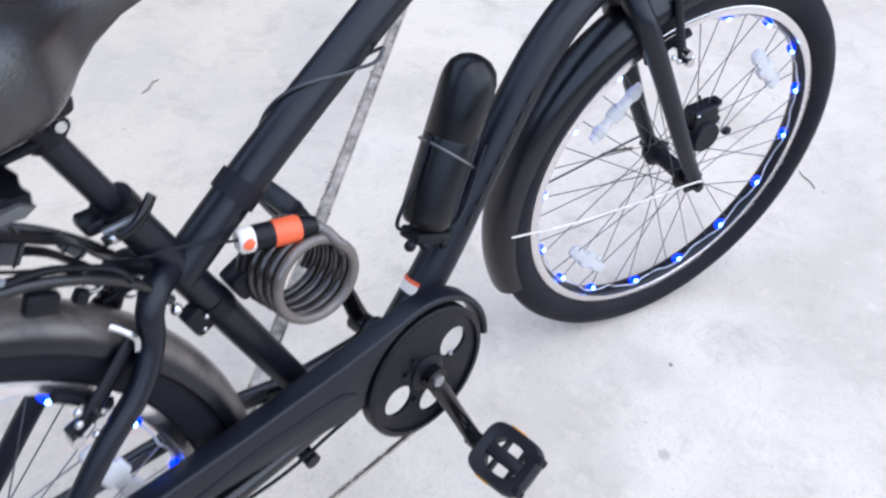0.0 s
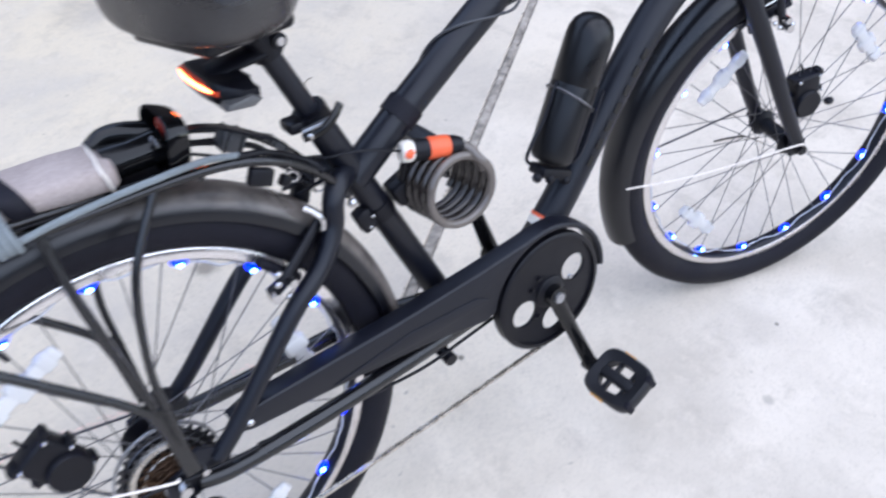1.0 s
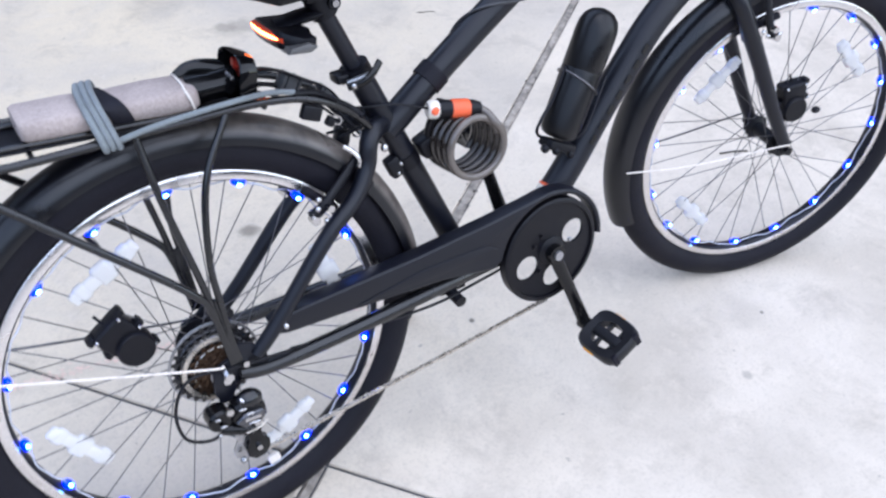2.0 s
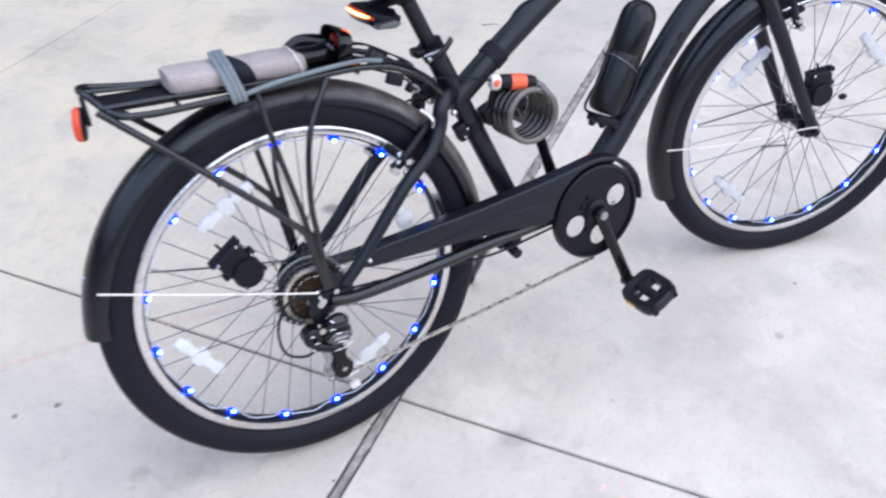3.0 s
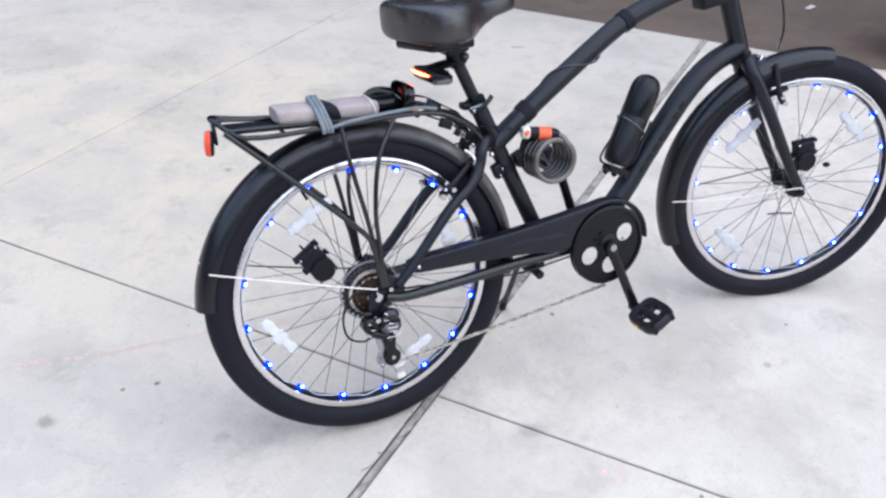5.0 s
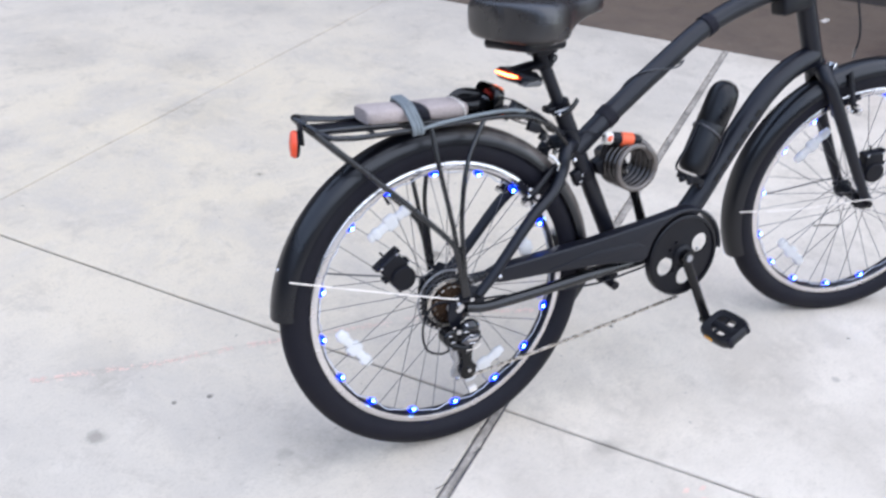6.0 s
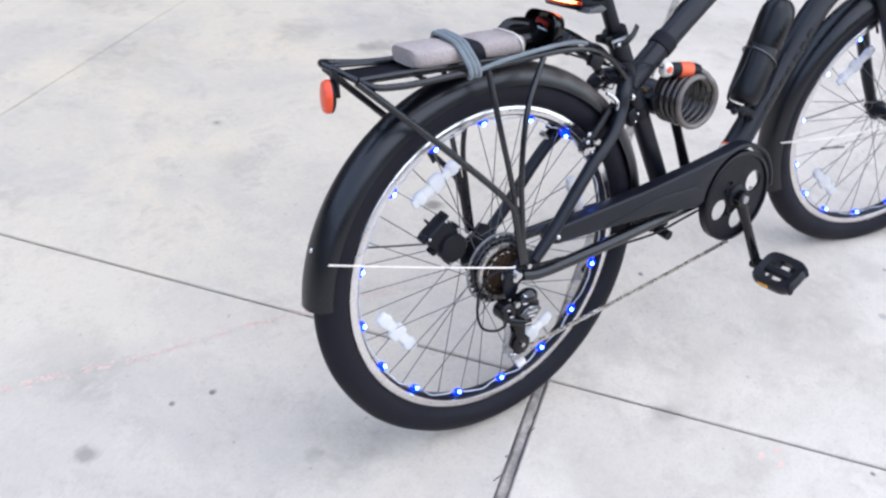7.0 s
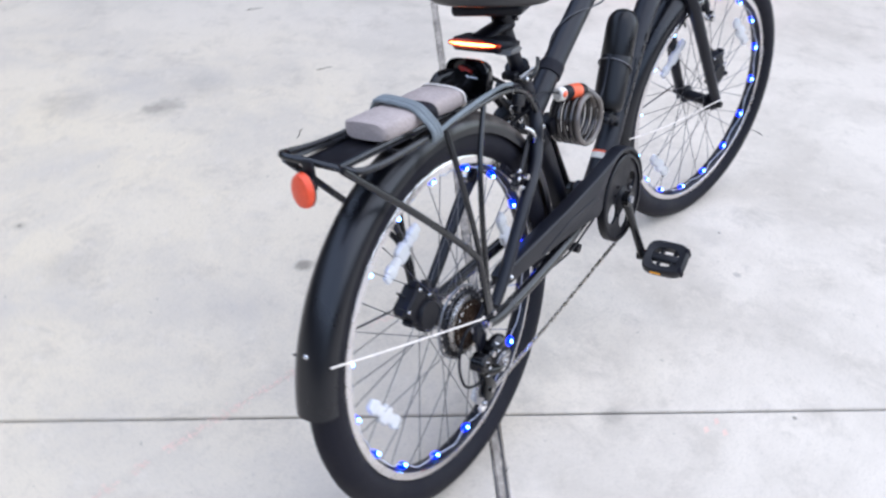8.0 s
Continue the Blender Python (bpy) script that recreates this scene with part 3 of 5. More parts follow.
part("stay_bridge", Geo().tube([(0.262, -0.05, 0.54), (0.266, 0, 0.548), (0.262, 0.05, 0.54)], 0.008, 10), PAINT, bike_frame)

# plain bars where the lettering on the down tube stands
for k in range(7):
    t = 0.14 + 0.055 * k
    x, z = 0.655 + 0.165 * t / 0.5, 0.409 + 0.2 * t / 0.5
    part("lettering_bar", Geo().box((0.017, 0.0012, 0.010), Matrix.Translation((x, -0.0258, z)) @ Matrix.Rotation(radians(-50), 4, "Y"), 0.0004, 1), ARM, bike_frame)
for t, half, mat_, tag in ((0.019, 0.007, WHITE, "small pale sticker"), (0.028, 0.0026, ORANGE, "small orange sticker")):
    part("frame_sticker", Geo().turn([(0.0261, -half), (0.0265, -half), (0.0265, half), (0.0261, half)], 150, 262, 16, Matrix.Translation((0.640 - 0.035 * 0.62 + t * 0.62, 0, 0.389 - 0.035 * 0.78 + t * 0.78)) @ Matrix.Rotation(radians(39), 4, "Y") @ Matrix.Rotation(radians(90), 4, "X")), mat_, bike_frame, tag)

# fork
crown = HEAD_B + (HEAD_B - HEAD_T).normalized() * 0.022
fork = Geo()
fork.tube([HEAD_B, crown], 0.020, 16)
c_local = FRONT.inverted() @ crown
fork_part = part("fork", fork, PAINT, bicycle)
for s in (-1, 1):
    legs = [FRONT @ Vector(q) for q in ((c_local.x, 0.008 * s, c_local.z + 0.014), (c_local.x, 0.027 * s, c_local.z - 0.002), (c_local.x * 0.92, 0.038 * s, c_local.z * 0.91), (c_local.x * 0.62, 0.046 * s, c_local.z * 0.62), (c_local.x * 0.25, 0.053 * s, c_local.z * 0.25), (0.002, 0.056 * s, 0.004))]
    part("fork_leg", Geo().tube(smooth(legs), [0.0188, 0.0120], 14), PAINT, fork_part)
    part("fork_tip", Geo().prism([(-0.012, -0.016), (0.012, -0.016), (0.016, 0.012), (-0.004, 0.03), (-0.016, 0.012)], 0.053 * s - 0.004, 0.053 * s + 0.004, 0.001, FRONT), PAINT, fork_part)
    part("axle_nut", Geo().tube([FRONT @ Vector((0, 0.056 * s, 0)), FRONT @ Vector((0, 0.072 * s, 0))], 0.0085, 6), PLASTIC, fork_part)

# fenders: rolled shells


def fender(name, m, r, a0, a1, label, mat=FENDER):
    outer, inner = [], []
    for k in range(25):
        a = math.pi * k / 24
        c, d = math.copysign(abs(math.cos(a)) ** 0.85, math.cos(a)), math.sin(a) ** 0.85
        outer.append((r - 0.029 + 0.033 * d, -0.0335 * c))
        inner.append((r - 0.029 + 0.0312 * d, -0.0315 * c))
    return part(name, Geo().turn(outer + inner[::-1], a0, a1, 64, m), mat, bicycle, label)


rear_fender = fender("rear_fender", REAR, 0.351, -8, 173.5, "satin black rear fender, browner ahead", BROWNED)
front_fender = fender("front_fender", FRONT, 0.351, 80, 201.5, "satin black front fender")
for m, parent, tip, end_y, up in ((REAR, rear_fender, (-0.318, -0.0345, 0.120), -0.078, 0.024), (FRONT, front_fender, (-0.331, -0.0345, 0.006), -0.070, 0.012)):
    g = Geo().tube(smooth([m @ Vector((0.0, end_y, up)), m @ Vector((-0.02, end_y, up + 0.004)), m @ Vector((tip[0] * 0.6, -0.052, tip[2] * 0.6 + (up - 0.012) * 0.6)), m @ Vector(tip)]), 0.0016, 8)
    part("fender_stay", g, WIRE, parent, "thin pale wire stay")
    g = Geo().tube(smooth([m @ Vector((0.0, -end_y, 0.012)), m @ Vector((-0.02, -end_y, 0.014)), m @ Vector((tip[0] * 0.6, 0.052, tip[2] * 0.6)), m @ Vector((tip[0], 0.0345, tip[2]))]), 0.0019, 8)
    part("fender_stay", g, SPOKE, parent)
part("fender_screw", Geo().ball(0.0045, REAR @ Vector((-0.327, -0.0, 0.134))), CHROME, rear_fender)
part("fender_screw", Geo().ball(0.0040, FRONT @ Vector((-0.335, -0.020, 0.045))), CHROME, front_fender)
part("fender_bracket", Geo().box((0.012, 0.03, 0.05), Matrix.Translation(crown + Vector((0.035, -0.008, -0.005))) @ Matrix.Rotation(radians(20), 4, "Y"), 0.002), CHROME, front_fender, "chrome fender bracket")

# drive train
AX = Matrix.Translation(BB)


def disc_with_holes(r_out, holes, y0, y1, m, seg=64):
    """A ring plate of sectors, with round windows left open."""
    b = bmesh.new()
    n_a, n_r = 96, 22
    grid = {}
    r_in = 0.012

    def inside(x, z):
        return any((x - hx) ** 2 + (z - hz) ** 2 < hr * hr for hx, hz, hr in holes)
    for i in range(n_a):
        for j in range(n_r + 1):
            a, r = 2 * math.pi * i / n_a, r_in + (r_out - r_in) * j / n_r
            x, z = r * math.cos(a), r * math.sin(a)
            for hx, hz, hr in holes:
                d = math.hypot(x - hx, z - hz)
                if abs(d - hr) < 0.0032 and d > 1e-6:
                    x, z = hx + (x - hx) * hr * 1.001 / d, hz + (z - hz) * hr * 1.001 / d
            grid[i, j] = b.verts.new((x, y0, z))
    for i in range(n_a):
        for j in range(n_r):
            q = [grid[i, j], grid[(i + 1) % n_a, j], grid[(i + 1) % n_a, j + 1], grid[i, j + 1]]
            cx, cz = sum(v.co.x for v in q) / 4, sum(v.co.z for v in q) / 4
            if not inside(cx, cz):
                b.faces.new(q)
    for v in [v for v in b.verts if not v.link_faces]:
        b.verts.remove(v)
    r = bmesh.ops.extrude_face_region(b, geom=b.faces[:])
    bmesh.ops.translate(b, verts=[e for e in r["geom"] if isinstance(e, bmesh.types.BMVert)], vec=(0, y1 - y0, 0))
    g = Geo().bm(b, m)
    b.free()
    return g


def at(r, a):
    return r * math.cos(radians(a)), r * math.sin(radians(a))


ring = disc_with_holes(0.095, [(*at(0.0515, a), 0.0222) for a in (24, 199, 278)], -0.072, -0.067, AX)
chainring = part("chainring", ring, PLASTIC, bicycle, "black chainring with round windows")
part("ring_lip", Geo().turn([(0.087, -0.076), (0.093, -0.076), (0.0955, -0.074), (0.0955, -0.058), (0.087, -0.060)], seg=72, m=AX), PLASTIC, chainring)
part("ring_hub", Geo().turn([(0.008, -0.079), (0.018, -0.078), (0.026, -0.074), (0.028, -0.066), (0.008, -0.066)], seg=32, m=AX), PLASTIC, chainring)
for a in (120, 150, 12, 312, 232):
    x, z = at(0.040, a)
    part("ring_bolt", Geo().tube([BB + Vector((x, -0.072, z)), BB + Vector((x, -0.0762, z))], 0.0036, 8), ALLOY if a == 12 else PLASTIC, chainring)


def crank_arm(name, end, y, s, mat):
    a = BB + Vector((0, y, 0))
    b = Vector(end)
    g = Geo().tube([a, a.lerp(b, 0.1), a.lerp(b, 0.5), b], [0.0150, 0.0135, 0.0115, 0.0125], 14, flat=0.62)
    g.tube([a + Vector((0, 0.014 * s, 0)), a - Vector((0, 0.012 * s, 0))], 0.0165, 16)
    g.tube([b + Vector((0, 0.009 * s, 0)), b - Vector((0, 0.009 * s, 0))], 0.013, 14)
    return part(name, g, mat, bicycle)


right_arm = crank_arm("crank_arm", (0.6345, -0.094, 0.150), -0.080, 1, ARM)
part("crank_bolt", Geo().tube([BB + Vector((0, -0.092, 0)), BB + Vector((0, -0.096, 0))], 0.0085, 8), ALLOY, right_arm)
left_arm = crank_arm("crank_arm", (0.534, 0.085, 0.486), 0.058, -1, ARM)


def pedal(c, s, turn):
    m = Matrix.Translation(c) @ Matrix.Rotation(radians(turn), 4, "Y")
    b = bmesh.new()
    rows = []
    # a rounded body, open in the middle
    for half_x, half_y, z, power in ((0.0250, 0.0300, -0.0095, 0.8), (0.0385, 0.0445, -0.0125, 0.5), (0.0415, 0.0475, -0.0090, 0.5), (0.0425, 0.0485, 0.0, 0.5), (0.0415, 0.0475, 0.0090, 0.5), (0.0385, 0.0445, 0.0125, 0.5), (0.0250, 0.0300, 0.0095, 0.8)):
        rows.append([b.verts.new((half_x * math.copysign(abs(math.cos(a)) ** power, math.cos(a)), half_y * math.copysign(abs(math.sin(a)) ** power, math.sin(a)), z)) for a in (2 * math.pi * q / 40 for q in range(40))])
    for i in range(len(rows)):
        nxt = rows[(i + 1) % len(rows)]
        for j in range(40):
            b.faces.new((rows[i][j], rows[i][(j + 1) % 40], nxt[(j + 1) % 40], nxt[j]))
    g = Geo().bm(b, m)
    b.free()
    g.box((0.020, 0.076, 0.017), m, 0.006, 3)
    for dy in (-0.018, 0.012):
        g.box((0.054, 0.007, 0.012), m @ Matrix.Translation((0, dy, -0.001)), 0.002, 1)
    p = part("pedal", g, PEDAL, bicycle, "black plastic platform pedal")
    for dx in (-0.0412, 0.0412) if s < 0 else (-0.013,):
        part("pedal_reflector", Geo().box((0.005, 0.026, 0.0080), m @ Matrix.Translation((dx, 0.010, 0.001)), 0.0015, 1), AMBER, p, "amber pedal reflector")
    for dx in (-0.026, 0.026):
        part("tread_block", Geo().box((0.012, 0.010, 0.026), m @ Matrix.Translation((dx, -0.043, 0)), 0.002, 1), RUBBER, p)
    part("pedal_axle", Geo().tube([m @ Vector((0, 0.0, 0)), m @ Vector((0, 0.058 * -s, 0))], 0.006, 10), ALLOY, p)
    return p


pedal((0.6425, -0.147, 0.146), -1, -28)
pedal((0.533, 0.145, 0.487), 1, 65)

# chain guard: a shell that wraps the upper run and the ring
poly = [(0.078, 0.392), (0.10, 0.400), (0.16, 0.402), (0.32, 0.407), (0.45, 0.416), (0.53, 0.424)]
poly += [(BB.x + x, BB.z + z) for x, z in (at(0.1110, a) for a in range(100, -5, -8))]
poly += [(BB.x + x, BB.z + z) for x, z in (at(0.1015, a) for a in range(-2, 178, 9))]
poly += [(0.455, 0.329), (0.36, 0.347), (0.22, 0.360), (0.10, 0.368), (0.082, 0.374)]
guard = part("chain_guard", Geo().prism(poly, -0.074, -0.044, 0.004, None, 3), PAINT, bicycle, "matte black chain guard")
part("guard_screw", Geo().ball(0.0052, (0.097, -0.0755, 0.384)), CHROME, guard)
part("guard_crease", Geo().prism([(0.21, 0.368), (0.33, 0.384), (0.44, 0.380), (0.462, 0.366), (0.36, 0.360)], -0.0758, -0.072, 0.0015), PAINT, guard)

# chain links along the lower and upper run
chain = part("chain", Geo().tube([(0.04, -0.047, 0.1600), (0.045, -0.047, 0.1605)], 0.003, 6), CHAIN, bicycle, "oily roller chain")
lower = [Vector((0.040, -0.047, 0.160)), Vector((0.30, -0.0475, 0.184)), Vector((0.572, -0.060, 0.2110))]
span = (lower[2] - lower[0]).length
links = Geo()
n_links = int(span / 0.0127)
for k in range(n_links):
    t = (k + 0.5) / n_links
    q = lower[0].lerp(lower[2], t) + Vector((0, 0, -0.004 * math.sin(math.pi * t)))
    w = 0.0026 if k % 2 else 0.0022
    for s in (-1, 1):
        links.box((0.0138, 0.0009, 0.0046), Matrix.Translation(q + Vector((0, s * w, 0))) @ Matrix.Rotation(radians(-5.4), 4, "Y"), 0, 1)
    links.tube([q + Vector((0.006, -0.0032, 0)), q + Vector((0.006, 0.0032, 0))], 0.0019, 6)
    links.box((0.0128, 0.0046, 0.0034), Matrix.Translation(q) @ Matrix.Rotation(radians(-5.4), 4, "Y"), 0, 1)
part("lower_run", links, CHAIN, chain)

# cogs
cogs = [(0.0610, -0.0330), (0.0540, -0.0375), (0.0475, -0.0420), (0.0410, -0.0465), (0.0360, -0.0505), (0.0310, -0.0545), (0.0265, -0.0585)]
freewheel = part("freewheel", Geo().turn([(0.008, -0.064), (0.018, -0.063), (0.021, -0.036), (0.008, -0.034)], seg=24, m=REAR), RUST, bicycle, "dark and brown worn cogs")
for k, (r, y) in enumerate(cogs):
    teeth = []
    n = int(r * 2 * math.pi / 0.0127)
    for q in range(n):
        for da, dr in ((0.05, 0.0028), (0.25, 0.0028), (0.5, -0.0022), (0.8, -0.0022)):
            teeth.append(at(r + dr, (q + da) * 360 / n))
    cog = part("cog", Geo().prism(teeth, y - 0.0011, y + 0.0011, 0.0003, REAR, 1), RUST if k > 2 else DARKSTEEL, freewheel)
    part("cog_rim", Geo().turn([(r - 0.0062, y - 0.0016), (r - 0.0048, y - 0.0020), (r - 0.0042, y - 0.0012), (r - 0.0062, y - 0.0010)], seg=40, m=REAR), (SMOKE, ALLOY, SMOKE, CHAIN, RUST, RUST, RUST)[k], cog)
part("guard_rim", Geo().turn([(0.0625, -0.0300), (0.0660, -0.0300), (0.0664, -0.0285), (0.0660, -0.0270), (0.0625, -0.0270)], seg=60, m=REAR), ALLOY, freewheel, "bright rim behind the cogs")
part("lock_ring", Geo().turn([(0.009, -0.066), (0.016, -0.066), (0.018, -0.064), (0.018, -0.060), (0.009, -0.060)], seg=24, m=REAR), ALLOY, freewheel)
part("chain_wrap", Geo().turn([(0.0455, -0.0460), (0.0520, -0.0460), (0.0520, -0.0385), (0.0455, -0.0385)], 75, 285, 30, REAR), CHAIN, freewheel)

# derailleur
body = Geo().prism([(-0.010, 0.268), (-0.002, 0.286), (0.016, 0.291), (0.032, 0.286), (0.042, 0.272), (0.042, 0.256), (0.034, 0.246), (0.012, 0.242), (-0.006, 0.250)], -0.098, -0.068, 0.007, None, 3)
derailleur = part("derailleur", body, ARM, bicycle, "black and silver rear derailleur")
part("hanger", Geo().prism([(-0.012, 0.338), (0.012, 0.332), (0.014, 0.305), (0.006, 0.285), (-0.012, 0.282), (-0.018, 0.305)], -0.074, -0.067, 0.002), PAINT, derailleur)
part("knuckle", Geo().turn([(0.003, -0.014), (0.014, -0.014), (0.0175, -0.010), (0.0175, 0.012), (0.003, 0.012)], seg=20, m=Matrix.Translation((-0.024, -0.082, 0.272))), ARM, derailleur)
part("knuckle_bolt", Geo().tube([(-0.010, -0.094, 0.286), (-0.010, -0.101, 0.286)], 0.0055, 8), CHROME, derailleur)
part("link", Geo().tube([(-0.026, -0.088, 0.256), (0.004, -0.094, 0.244), (0.018, -0.094, 0.240)], 0.009, 12), ARM, derailleur)
part("cover_plate", Geo().prism([(-0.006, 0.264), (0.008, 0.274), (0.034, 0.272), (0.040, 0.262), (0.032, 0.254), (0.004, 0.250)], -0.104, -0.095, 0.004, None, 3), SMOKE, derailleur, "grey metal cover plate")
# chrome on this plate adds a glint
part("name_plate", Geo().box((0.024, 0.003, 0.006), Matrix.Translation((0.018, -0.1045, 0.265)) @ Matrix.Rotation(radians(4), 4, "Y"), 0.0012), CHROME, derailleur)
part("body_cap", Geo().ball(0.019, (0.022, -0.086, 0.284), (1.05, 0.75, 0.85), None, 16), TUBING, derailleur)
part("plate_screw", Geo().tube([(0.022, -0.100, 0.252), (0.022, -0.106, 0.252)], 0.0042, 8), CHROME, derailleur)
# small chrome strips stand in for glints on the glossy black body
for x, z, w in ((0.008, 0.281, 0.012), (0.020, 0.256, 0.020), (0.016, 0.274, 0.012), (-0.022, 0.266, 0.010), (-0.028, 0.281, 0.008), (-0.030, 0.254, 0.007)):
    part("glint_strip", Geo().box((w, 0.002, 0.0028), Matrix.Translation((x, -0.1045 if x > 0.01 else -0.099, z)) @ Matrix.Rotation(radians(8), 4, "Y"), 0.0008, 1), CHROME, derailleur)
part("axle_bolt", Geo().tube([(0.004, -0.074, 0.332), (0.004, -0.088, 0.332)], [0.0080, 0.0065], 8), CHROME, derailleur)
part("stop_screw", Geo().tube([(0.012, -0.090, 0.288), (0.012, -0.094, 0.294)], 0.0035, 8), CHROME, derailleur)
part("pulley_arm", Geo().prism([(0.002, 0.246), (0.034, 0.248), (0.030, 0.226), (0.012, 0.222)], -0.076, -0.062, 0.003), ARM, derailleur)
for y, ahead, mat_ in ((-0.060, 0.0, ARM), (-0.050, -0.016, ALLOY)):
    part("cage", Geo().prism([(x + ahead, z) for x, z in ((0.010, 0.238), (0.030, 0.241), (0.040, 0.224), (0.036, 0.198), (0.036, 0.188), (0.046, 0.176), (0.044, 0.160), (0.034, 0.150), (0.020, 0.149), (0.009, 0.158), (0.008, 0.172), (0.016, 0.188), (0.012, 0.212))], y - 0.002, y + 0.002, 0.001), mat_, derailleur)
for x, z in ((0.025, 0.218), (0.027, 0.171)):
    t = [at(0.0165 + (0.0018 if q % 2 else -0.001), q * 16.4) for q in range(22)]
    part("jockey_wheel", Geo().prism([(x + a, z + c) for a, c in t], -0.054, -0.045, 0), PLASTIC, derailleur)
    part("pivot", Geo().tube([(x, -0.062, z), (x, -0.067, z)], 0.0045, 8), CHROME, derailleur)
part("cage_tab", Geo().ball(0.0055, (0.000, -0.064, 0.160)), ALLOY, derailleur)
part("cable", Geo().tube(smooth([(-0.012, -0.084, 0.250), (-0.040, -0.082, 0.238), (-0.072, -0.078, 0.256), (-0.074, -0.074, 0.305), (-0.045, -0.073, 0.345), (0.02, -0.074, 0.335), (0.10, -0.074, 0.326)]), 0.0024, 8), PLASTIC, derailleur)
part("cable_end", Geo().tube(smooth([(0.004, -0.104, 0.243), (0.024, -0.101, 0.241), (0.040, -0.096, 0.244)]), 0.0010, 6), WIRE, derailleur)
derailleur.location = (-0.002, 0, 0.014)
part("spoke_clip", Geo().box((0.020, 0.010, 0.014), Matrix.Translation((0.054, -0.020, 0.108)) @ Matrix.Rotation(radians(-12), 4, "Y"), 0.003), WHITE, rear_wheel, "small white clip on the rim wire")

# kickstand, on the far side
stand = part("kickstand", Geo().box((0.05, 0.05, 0.018), Matrix.Translation((0.405, 0.0, 0.288)), 0.003), PLASTIC, bicycle, "black kickstand holding the bicycle up")
foot = BIKE.inverted() @ Vector((0.45, 0.243, 0.006))
part("stand_leg", Geo().tube(smooth([(0.40, 0.01, 0.285), (0.405, 0.05, 0.268), Vector((0.405, 0.05, 0.268)).lerp(foot, 0.4), foot]), 0.0072, 12), PAINT, stand)
part("stand_foot", Geo().tube([Vector((0.405, 0.05, 0.268)).lerp(foot, 0.86), foot], [0.0085, 0.0098], 12), RUBBER, stand)
part("stand_bolt", Geo().tube([(0.40, -0.02, 0.282), (0.40, -0.055, 0.278)], 0.010, 12), PLASTIC, stand)

# seat post and saddle
post = part("seat_post", Geo().tube([SEAT_TOP - (SEAT_TOP - SEAT_LOW) * 0.1, Vector((0.2375, 0, 0.806))], 0.0128, 18), PAINT, bicycle)
axis = (SEAT_TOP - SEAT_LOW).normalized()
clamp = part("seat_clamp", Geo().tube([SEAT_TOP - axis * 0.012, SEAT_TOP + axis * 0.008], 0.0215, 20), PLASTIC, bicycle, "black quick-release seat clamp")
part("clamp_lug", Geo().box((0.020, 0.028, 0.014), Matrix.Translation(SEAT_TOP + Vector((-0.025, 0, -0.004))), 0.004), PLASTIC, clamp)
part("clamp_lever", Geo().tube(smooth([SEAT_TOP + Vector((-0.026, -0.024, -0.012)), SEAT_TOP + Vector((-0.006, -0.034, -0.006)), SEAT_TOP + Vector((0.010, -0.034, 0.004)), SEAT_TOP + Vector((0.024, -0.028, 0.014))]), 0.0055, 12, flat=0.6), ARM, clamp)
part("clamp_cam", Geo().tube([SEAT_TOP + Vector((-0.022, -0.016, -0.008)), SEAT_TOP + Vector((0.010, -0.027, 0.000))], 0.0035, 8), ALLOY, clamp)
part("clamp_nut", Geo().ball(0.0058, SEAT_TOP + Vector((-0.018, -0.027, -0.010))), CHROME, clamp)
part("post_clamp", Geo().box((0.05, 0.045, 0.03), Matrix.Translation((0.243, -0.002, 0.812)) @ Matrix.Rotation(radians(-6), 4, "Y"), 0.006), PLASTIC, post)
part("post_washer", Geo().tube([(0.259, -0.022, 0.790), (0.259, 0.022, 0.790)], 0.0085, 12), PLASTIC, post)
part("post_bolt", Geo().tube([(0.259, -0.025, 0.790), (0.259, 0.025, 0.790)], 0.0050, 8), CHROME, post)


def ease(v):
    v = min(max(v, 0.0), 1.0)
    return v * v * (3 - 2 * v)


# the saddle sits turned a little to the left on its post
turned = Matrix.Translation((0.24, -0.0098, 0)) @ Matrix.Rotation(radians(16.9), 4, "Z")
saddle_geo = Geo()
rows = []
# distance from the tail, then the share of full depth there
for u, deep in ((0.0006, 0.84), (0.0025, 0.90), (0.006, 0.94), (0.011, 0.97), (0.018, 0.99), (0.027, 1), (0.045, 1), (0.068, 1), (0.086, 1), (0.098, 1), (0.109, 1), (0.120, 1), (0.132, 1), (0.146, 1), (0.170, 1), (0.200, 1), (0.232, 1), (0.252, 0.93), (0.268, 0.78), (0.277, 0.5)):
    x = u - 0.1272
    round_end = (1 - max(1 - u / 0.038, 0) ** 2.2) ** (1 / 2.2) * (1 - ease((u - 0.225) / 0.075) ** 2 * 0.8)
    w = (0.1037 - 0.0500 * ease((x + 0.056) / 0.100)) * round_end
    top = 0.9108 + 0.003 * math.exp(-((u - 0.06) / 0.05) ** 2) - 0.012 * ease((u - 0.08) / 0.06)
    low = 0.8301 + 0.0341 * ease((x + 0.010) / 0.110) + 0.008 * (1 - ease(u / 0.06))
    mid, half = (top + low) / 2, (top - low) / 2 * deep
    row = []
    for k in range(32):
        a = 2 * math.pi * k / 32
        c, d = math.cos(a), math.sin(a)
        y = w * math.copysign(abs(c) ** 0.42, c)
        z = mid + half * math.copysign(abs(d) ** (0.42 if d > 0 else 0.55), d)
        if d > 0:
            z -= 0.006 * math.exp(-(y / 0.024) ** 2) * ease(u / 0.04)
        row.append(turned @ Vector((x, y, z + 0.0203 * y)))
    rows.append(row)
n = 32
